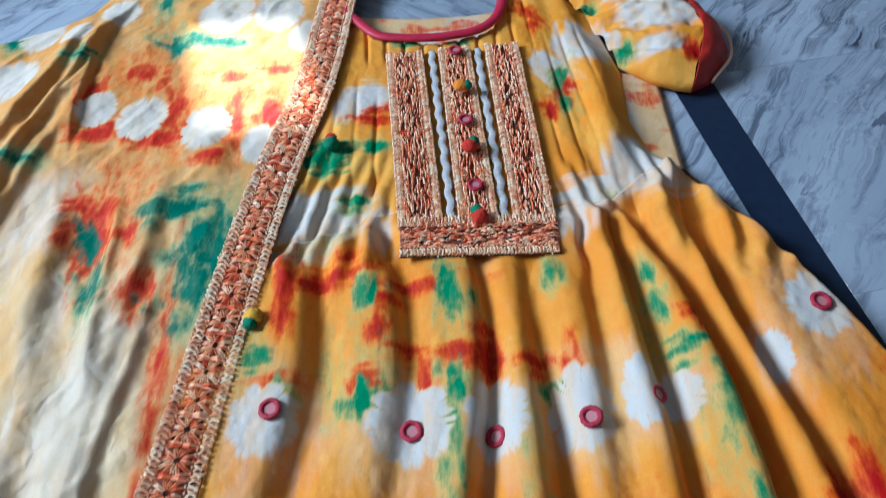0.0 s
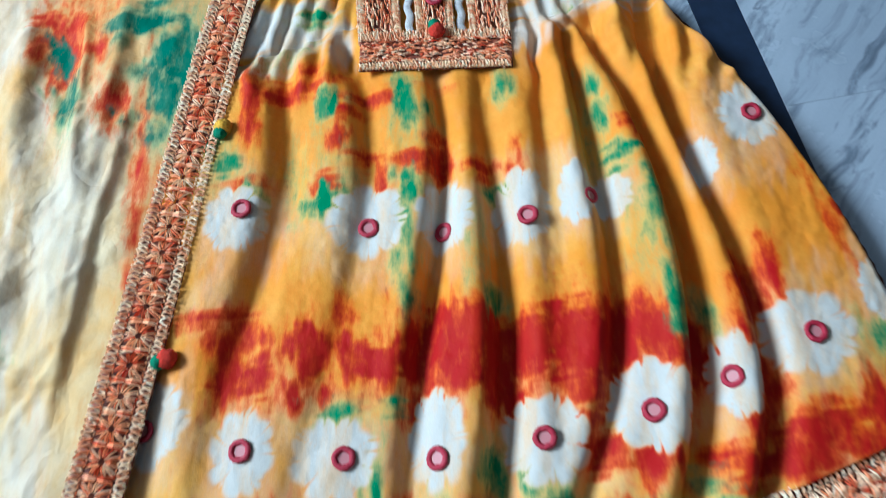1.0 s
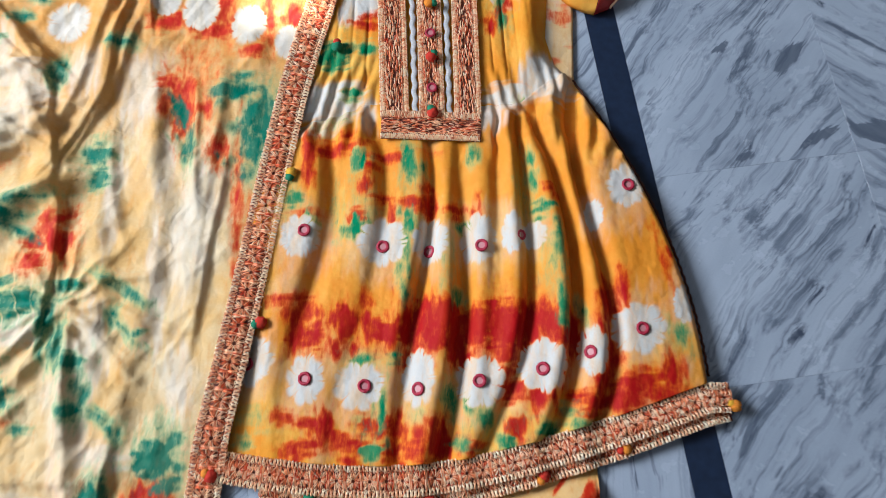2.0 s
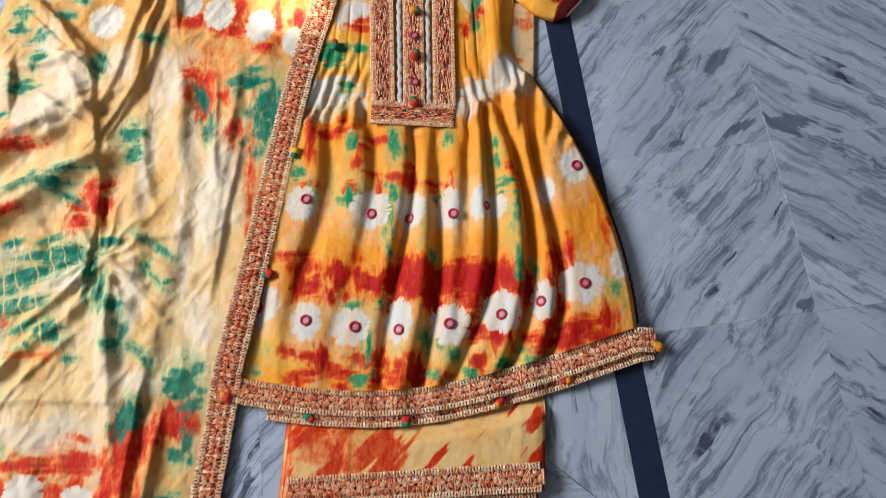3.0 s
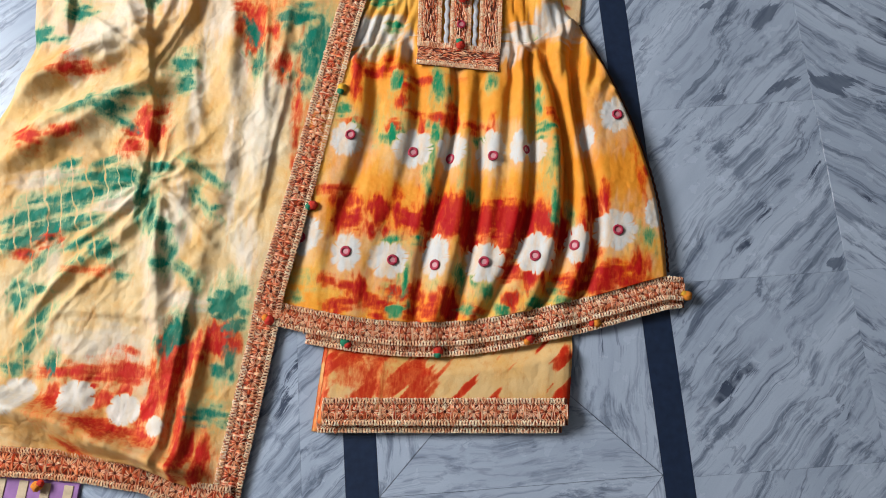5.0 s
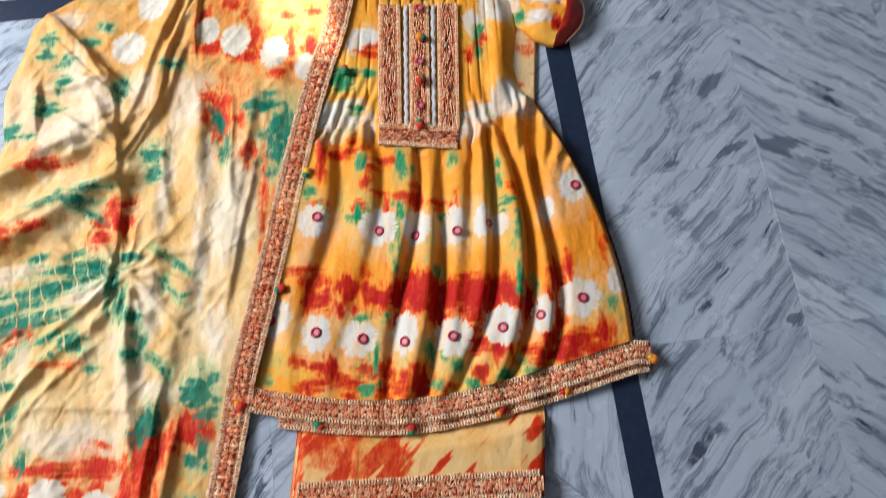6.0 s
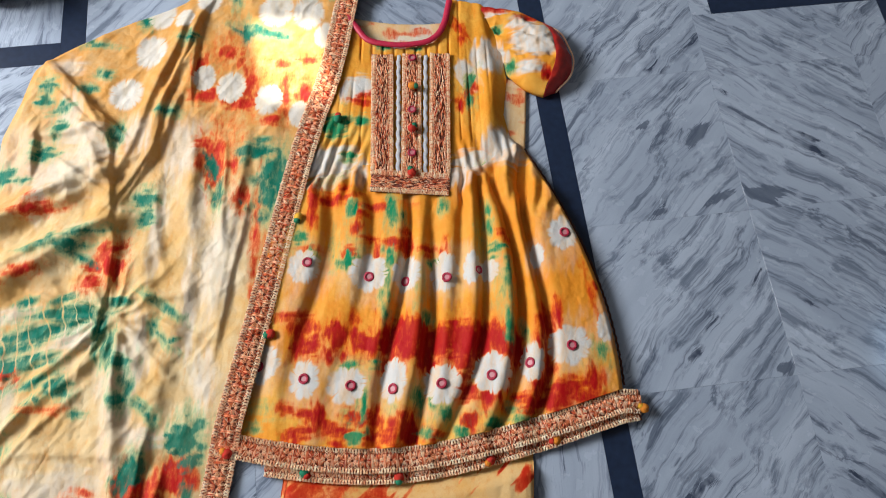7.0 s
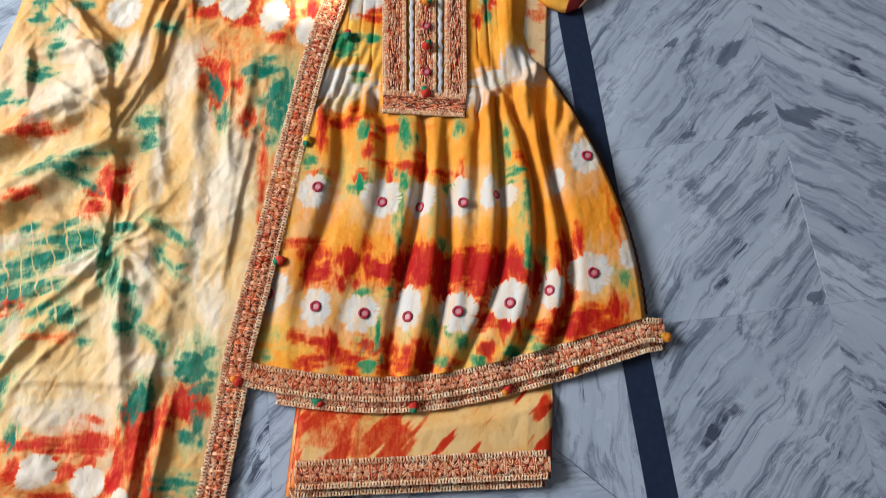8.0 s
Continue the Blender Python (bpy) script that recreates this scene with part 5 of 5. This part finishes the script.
TEAL = [(-0.563, 0.204, 0.0151, 0.0091, 5), (-0.545, 0.187, 0.0263, 0.007, -25), (-0.601, 0.2, 0.0263, 0.0041, 15), (-0.537, 0.229, 0.0265, 0.0041, 15), (-0.461, 0.302, 0.0173, 0.0136, 5), (-0.45, 0.268, 0.0133, 0.0124, 5), (-0.268, 0.408, 0.0176, 0.0119, 5), (-0.296, 0.403, 0.0127, 0.0075, 5), (-0.246, 0.37, 0.0165, 0.0234, 5), (-0.251, 0.322, 0.0125, 0.0272, 5), (-0.251, 0.276, 0.0086, 0.0092, 5), (-0.277, 0.299, 0.0134, 0.0041, 5)]
# the seventh blot puts a dark green shadow into the dye
TEAL_MID = [(-0.274, 0.348, 0.0097, 0.0053, 5), (-0.714, 0.326, 0.0173, 0.0149, 5), (-0.654, 0.375, 0.0194, 0.0119, 6), (-0.533, 0.426, 0.0088, 0.0153, 6), (-0.642, 0.426, 0.0118, 0.0099, 6), (-0.333, 0.316, 0.0086, 0.0094, 5), (-0.352, 0.37, 0.0097, 0.0299, 30), (-0.399, 0.081, 0.0064, 0.0077, 5), (-0.391, 0.113, 0.0241, 0.0039, -30), (-0.46, 0.117, 0.013, 0.0049, 5), (-0.484, 0.066, 0.0083, 0.0192, 5), (-0.465, 0.035, 0.0091, 0.0227, 5), (-0.443, 0.016, 0.0127, 0.0094, 5), (-0.377, 0.057, 0.0128, 0.0038, -45), (-0.319, -0.097, 0.0249, 0.0233, 5), (-0.304, -0.129, 0.0194, 0.0132, 5), (-0.296, -0.075, 0.0116, 0.0099, 5)]
TEAL_LOW = [(-0.386, -0.149, 0.0176, 0.0229, 5), (-0.396, -0.168, 0.0088, 0.0175, 5), (-0.432, -0.046, 0.0126, 0.011, 5), (-0.42, -0.023, 0.0045, 0.0185, -5), (-0.395, -0.048, 0.0179, 0.0055, -25), (-0.369, -0.067, 0.0071, 0.0082, 5), (-0.53, -0.032, 0.018, 0.0111, 5), (-0.491, -0.07, 0.0063, 0.0036, 5), (-0.622, -0.051, 0.0179, 0.0037, 55), (-0.624, -0.105, 0.0151, 0.0063, 5), (-0.647, -0.122, 0.015, 0.0162, 5), (-0.601, -0.148, 0.007, 0.016, -35), (-0.61, -0.187, 0.0174, 0.007, 65), (-0.627, -0.228, 0.0147, 0.0112, 5), (-0.568, -0.218, 0.0078, 0.0112, 5), (-0.302, -0.177, 0.0105, 0.0173, 5), (-0.311, -0.203, 0.0122, 0.012, 5), (-0.323, -0.266, 0.0275, 0.0134, 5), (-0.57, -0.059, 0.0125, 0.0037, 50)]
TEAL_TOP = [(-0.296, 0.664, 0.0433, 0.0105, -10), (-0.334, 0.666, 0.0097, 0.0171, 5), (-0.532, 0.676, 0.014, 0.012, 5), (-0.443, 0.638, 0.0139, 0.0091, 4), (-0.585, 0.548, 0.0114, 0.0075, 4), (-0.609, 0.518, 0.0092, 0.0062, 4), (-0.682, 0.519, 0.0133, 0.0111, 4), (-0.684, 0.486, 0.0132, 0.0109, 4), (-0.638, 0.469, 0.0161, 0.006, 19), (-0.64, 0.432, 0.013, 0.0106, 4), (-0.61, 0.613, 0.021, 0.0052, 4), (-0.455, 0.478, 0.0143, 0.0084, 4), (-0.536, 0.428, 0.009, 0.0163, 4), (-0.655, 0.374, 0.0128, 0.0103, 4), (-0.676, 0.322, 0.0087, 0.0055, 4), (-0.37, 0.752, 0.0077, 0.0193, 5), (-0.176, 0.768, 0.0078, 0.0097, 5), (-0.331, 0.319, 0.0039, 0.0218, 4)]
TEAL_STAIN = [(-0.269, 0.408, 0.0282, 0.0126, 4), (-0.236, 0.363, 0.0179, 0.0401, 4), (-0.243, 0.319, 0.0157, 0.0261, 4), (-0.295, 0.399, 0.0141, 0.0091, 4)]
SCARF_RED = [(-0.5, 0.198, 0.0207, 0.0131, 35), (-0.485, 0.173, 0.0168, 0.018, 5), (-0.518, 0.146, 0.0158, 0.0129, 5), (-0.519, 0.17, 0.0122, 0.009, 5), (-0.677, 0.135, 0.0204, 0.0119, 5), (-0.636, 0.267, 0.0286, 0.0083, 15), (-0.364, 0.407, 0.0127, 0.0303, 21), (-0.344, 0.372, 0.0126, 0.0192, 5), (-0.297, 0.307, 0.0086, 0.0094, 5), (-0.256, 0.246, 0.0047, 0.0559, 5), (-0.628, -0.023, 0.0225, 0.0112, 25), (-0.654, -0.05, 0.0126, 0.0074, 5), (-0.537, -0.065, 0.0134, 0.0027, 5), (-0.317, 0.376, 0.0078, 0.0107, 5), (-0.625, 0.156, 0.0187, 0.005, 30), (-0.296, -0.159, 0.0061, 0.0174, 5)]
SCARF_RED_LOW = [(-0.522, -0.224, 0.0433, 0.0077, 5), (-0.458, -0.218, 0.0347, 0.0103, 5), (-0.553, -0.268, 0.012, 0.0152, 5), (-0.481, -0.258, 0.0129, 0.011, 5), (-0.451, -0.247, 0.0112, 0.011, 5), (-0.459, -0.301, 0.0426, 0.0075, -5), (-0.414, -0.31, 0.017, 0.0066, -15), (-0.38, -0.189, 0.0209, 0.0242, 5), (-0.382, -0.223, 0.0113, 0.0324, 5), (-0.412, -0.272, 0.0112, 0.0109, 5), (-0.401, -0.256, 0.0077, 0.0253, 5), (-0.327, -0.153, 0.0176, 0.0175, 5), (-0.311, -0.143, 0.0079, 0.0114, 5), (-0.357, -0.285, 0.0077, 0.0249, 5), (-0.345, -0.326, 0.011, 0.0245, 5), (-0.317, -0.339, 0.011, 0.0244, 5)]
SCARF_RED_TOP = [(-0.365, 0.619, 0.0138, 0.0142, 4), (-0.387, 0.52, 0.0311, 0.0146, 4), (-0.315, 0.503, 0.0331, 0.0109, 4), (-0.263, 0.471, 0.0134, 0.0095, 4), (-0.314, 0.547, 0.0126, 0.0321, 4), (-0.258, 0.589, 0.0117, 0.0076, 4), (-0.202, 0.609, 0.015, 0.0064, 4), (-0.378, 0.421, 0.0131, 0.0092, 4), (-0.352, 0.385, 0.014, 0.043, 4), (-0.29, 0.315, 0.0098, 0.0195, 4), (-0.341, 0.603, 0.0096, 0.0115, 4), (-0.261, 0.775, 0.0145, 0.0181, 5), (-0.243, 0.516, 0.0083, 0.0364, 4), (-0.416, 0.577, 0.0095, 0.0252, 4), (-0.208, 0.531, 0.0105, 0.0147, 4)]
SCARF_BLUSH = [(-0.335, 0.404, 0.0402, 0.1028, 4), (-0.304, 0.536, 0.1044, 0.0614, 4), (-0.36, 0.62, 0.0426, 0.0515, 4)]

disc = flower_mask(X, Y, DISCS, 113, 0.04)
white = np.maximum(disc, 0.62 * blots(X, Y, PALE + PALE_TOP, 0.6, 0.05, 111, 1.5))
white = np.maximum(white, 0.5 * step(-0.05, 0.5, cloud(X + 0.2 * Y, Y * 0.5, 0.09, 124)) * step(0.52, 0.40, Y))
reds = SCARF_RED + [(a, b, c * 1.25, d * 1.3, e) for a, b, c, d, e in SCARF_RED_LOW] + SCARF_RED_TOP
red = 0.92 * blots(X, Y, sprinkle(reds, 1, 1.6, 304, 0.35), 0.65, 0.014, 112, 0.75) * (1 - 0.95 * step(0.3, 0.8, disc))
red = np.maximum(red, 0.40 * blots(X, Y, [(a, b, c * 1.6, d * 1.8, e) for a, b, c, d, e in reds] + SCARF_BLUSH, 0.9, 0.04, 123, 1.0) * (1 - disc))
teals = TEAL + TEAL_STAIN + TEAL_MID + TEAL_LOW + TEAL_TOP
green = np.maximum(blots(X, Y, sprinkle(TEAL_FAN, 1, 1.6, 306, 0.25), 0.35, 0.012, 114, 0.5), 0.95 * blots(X, Y, sprinkle(teals, 1, 1.6, 307, 0.3), 0.75, 0.010, 115, 0.65)) * (1 - 0.8 * step(0.4, 0.9, disc))
green = np.maximum(green, 0.38 * blots(X, Y, [(a, b, c * 1.6, d * 1.9, e) for a, b, c, d, e in TEAL_FAN + teals], 0.7, 0.04, 118, 1.0) * (1 - disc))
# pale lines where the cloth was gathered for dyeing
line = np.abs(np.sin((X * 0.8 + Y * 0.25) * math.pi / 0.021 + cloud(X, Y, 0.03, 117)))
green *= 1 - 0.75 * step(0.22, 0.05, line) * step(0.16, 0.10, Y) * step(-0.48, -0.52, X)
tone = np.maximum(0.75 * blots(X, Y, [(-0.28, 0.56, 0.20, 0.20, 0), (-0.46, 0.50, 0.05, 0.16, -20), (-0.50, -0.32, 0.20, 0.05, -14), (-0.60, 0.52, 0.12, 0.09, 30), (-0.70, 0.35, 0.06, 0.08, 0), (-0.36, -0.26, 0.07, 0.12, 0)], 0.5, 0.06, 120, 1.0), np.maximum(0.95 * step(0.36, 0.50, Y + 0.10 * (X + 0.4) + 0.05 * cloud(X, Y, 0.12, 128)), 0.35 * step(0.1, 0.6, cloud(X, Y, 0.12, 121))))
cloth = link_mesh("cloth", mesh_of("cloth", np.stack([X, Y, Z], -1), grid_faces(n_t, n_s)[:, ::-1], (white, red, green, tone)), SCARF_CLOTH, None, "cream crepe with teal, red and white tie-dye")
keep(thicken(cloth, 0.0008), scarf)

ys = np.linspace(1.04, -0.385, 90)
tx = np.interp(ys, TRIM_Y, TRIM_X)
tx = smooth_rows(tx, 4) + 0.0225
tz = 0.0075 + 0.0135 * step(-0.14, -0.07, ys) + 0.0015 * np.sin(ys * 21)
edge = braid("edge_braid", [(x, y, z) for x, y, z in zip(tx, ys, tz)], 0.043, None, "long rose-gold braid along the scarf's edge", 131)
keep(edge, scarf)
xs = np.linspace(-0.64, -0.262, 40)
end = braid("end_braid", [(x, -0.366 + 0.004 * math.sin((x + 0.62) * 14) - 0.016 * float(step(-0.40, -0.32, np.array(x))), 0.010 + 0.003 * math.sin(x * 40)) for x in xs], 0.043, None, "rose-gold braid across the scarf's end", 132)
keep(end, scarf)
SCARF_BALLS = [(-0.247, -0.114, 0.010, "red", "orange"), (-0.205, 0.075, 0.018, "red", "green"), (-0.186, 0.282, 0.018, "yellow", "green"), (-0.118, 0.768, 0.010, "red", "orange"), (-0.262, -0.385, 0.006, "red", "orange"), (-0.55, -0.395, 0.006, "orange", "red"), (-0.140, 0.480, 0.018, "green", "red")]
for k, (x, y, z, a, b) in enumerate(SCARF_BALLS):
    keep(pompom(None, x, y, z, (a, b), 0.0078, 200 + k, 50 * k), scarf)

# ------------------------------------------------------------ things at the edge of the view
NAVY = plain("navy_fabric", (0.012, 0.022, 0.060), 0.7, 0, 0.4, 80, 0.3)
WHITE_TAPE = plain("white_tape", (0.62, 0.64, 0.68), 0.6, 0, 0.2, 80)
PALE_BLUE = plain("pale_blue_plastic", (0.42, 0.58, 0.68), 0.35, 0, 0.1, 20)
VIOLET = plain("violet_print", (0.36, 0.17, 0.42), 0.8, 0, 0.35, 40, 0.3)
BEIGE = plain("beige_print", (0.62, 0.48, 0.32), 0.8, 0, 0.35, 60, 0.3)

bag = thing("bag", "dark navy fabric bag with a white tape standing on the floor", "bag", (-0.93, 0.83, 0.0))
bm = bmesh.new()
box(bm, -0.13, -0.145, 0.0, 0.13, 0.145, 0.16)
bmesh.ops.bevel(bm, geom=bm.edges[:], offset=0.025, segments=4, affect="EDGES")
body = part("bag_body", bm, NAVY, bag, "dark navy fabric", True)
bm = bmesh.new()
box(bm, 0.060, -0.148, 0.02, 0.075, 0.148, 0.1625)
bmesh.ops.bevel(bm, geom=bm.edges[:], offset=0.001, segments=1, affect="EDGES")
tape = part("tape", bm, WHITE_TAPE, bag, "white tape")
tape.matrix_basis = pose(0, 0, 0, 0, 0, 8)

tray = thing("tray", "pale blue plastic tray with cut corners on the marble floor", "tray", (0.945, 0.115, 0.0))


def tray_wall(inset, z0, z1, bm):
    ring = []
    for z in (z0, z1):
        w, h, c = 0.128 - inset, 0.085 - inset, 0.045
        ring.append([bm.verts.new((x, y, z)) for x, y in ((-w, -h + c), (-w + c, -h), (w - c, -h), (w, -h + c), (w, h - c), (w - c, h), (-w + c, h), (-w, h - c))])
    return ring


bm = bmesh.new()
o0, o1 = tray_wall(0.010, 0.0, 0.0001, bm)[0], tray_wall(0.0, 0.030, 0.0301, bm)[0]
i1, i0 = tray_wall(0.006, 0.030, 0.0301, bm)[0], tray_wall(0.014, 0.004, 0.0041, bm)[0]
for a, b in ((o0, o1), (o1, i1), (i1, i0)):
    for k in range(8):
        bm.faces.new((a[k - 1], a[k], b[k], b[k - 1]))
bm.faces.new(i0)
bm.faces.new(o0[::-1])
bmesh.ops.delete(bm, geom=[v for v in bm.verts if not v.link_faces], context="VERTS")
bmesh.ops.recalc_face_normals(bm, faces=bm.faces)
part("tray_shell", bm, PALE_BLUE, tray, "pale blue plastic")

rug = thing("rug", "violet and beige printed cloth folded on the floor", "rug", (-0.62, -0.52, 0.0))
bm = bmesh.new()
box(bm, -0.19, -0.16, 0.0, 0.13, 0.135, 0.004)
bmesh.ops.bevel(bm, geom=bm.edges[:], offset=0.0015, segments=2, affect="EDGES")
part("rug_ground", bm, VIOLET, rug, "violet printed cloth")
for k in range(9):
    bm = bmesh.new()
    x = -0.165 + 0.034 * k
    box(bm, x, -0.15, 0.004, x + 0.014, 0.130, 0.0052)
    bmesh.ops.bevel(bm, geom=bm.edges[:], offset=0.0005, segments=1, affect="EDGES")
    part("stripe", bm, BEIGE, rug, "beige stripe")
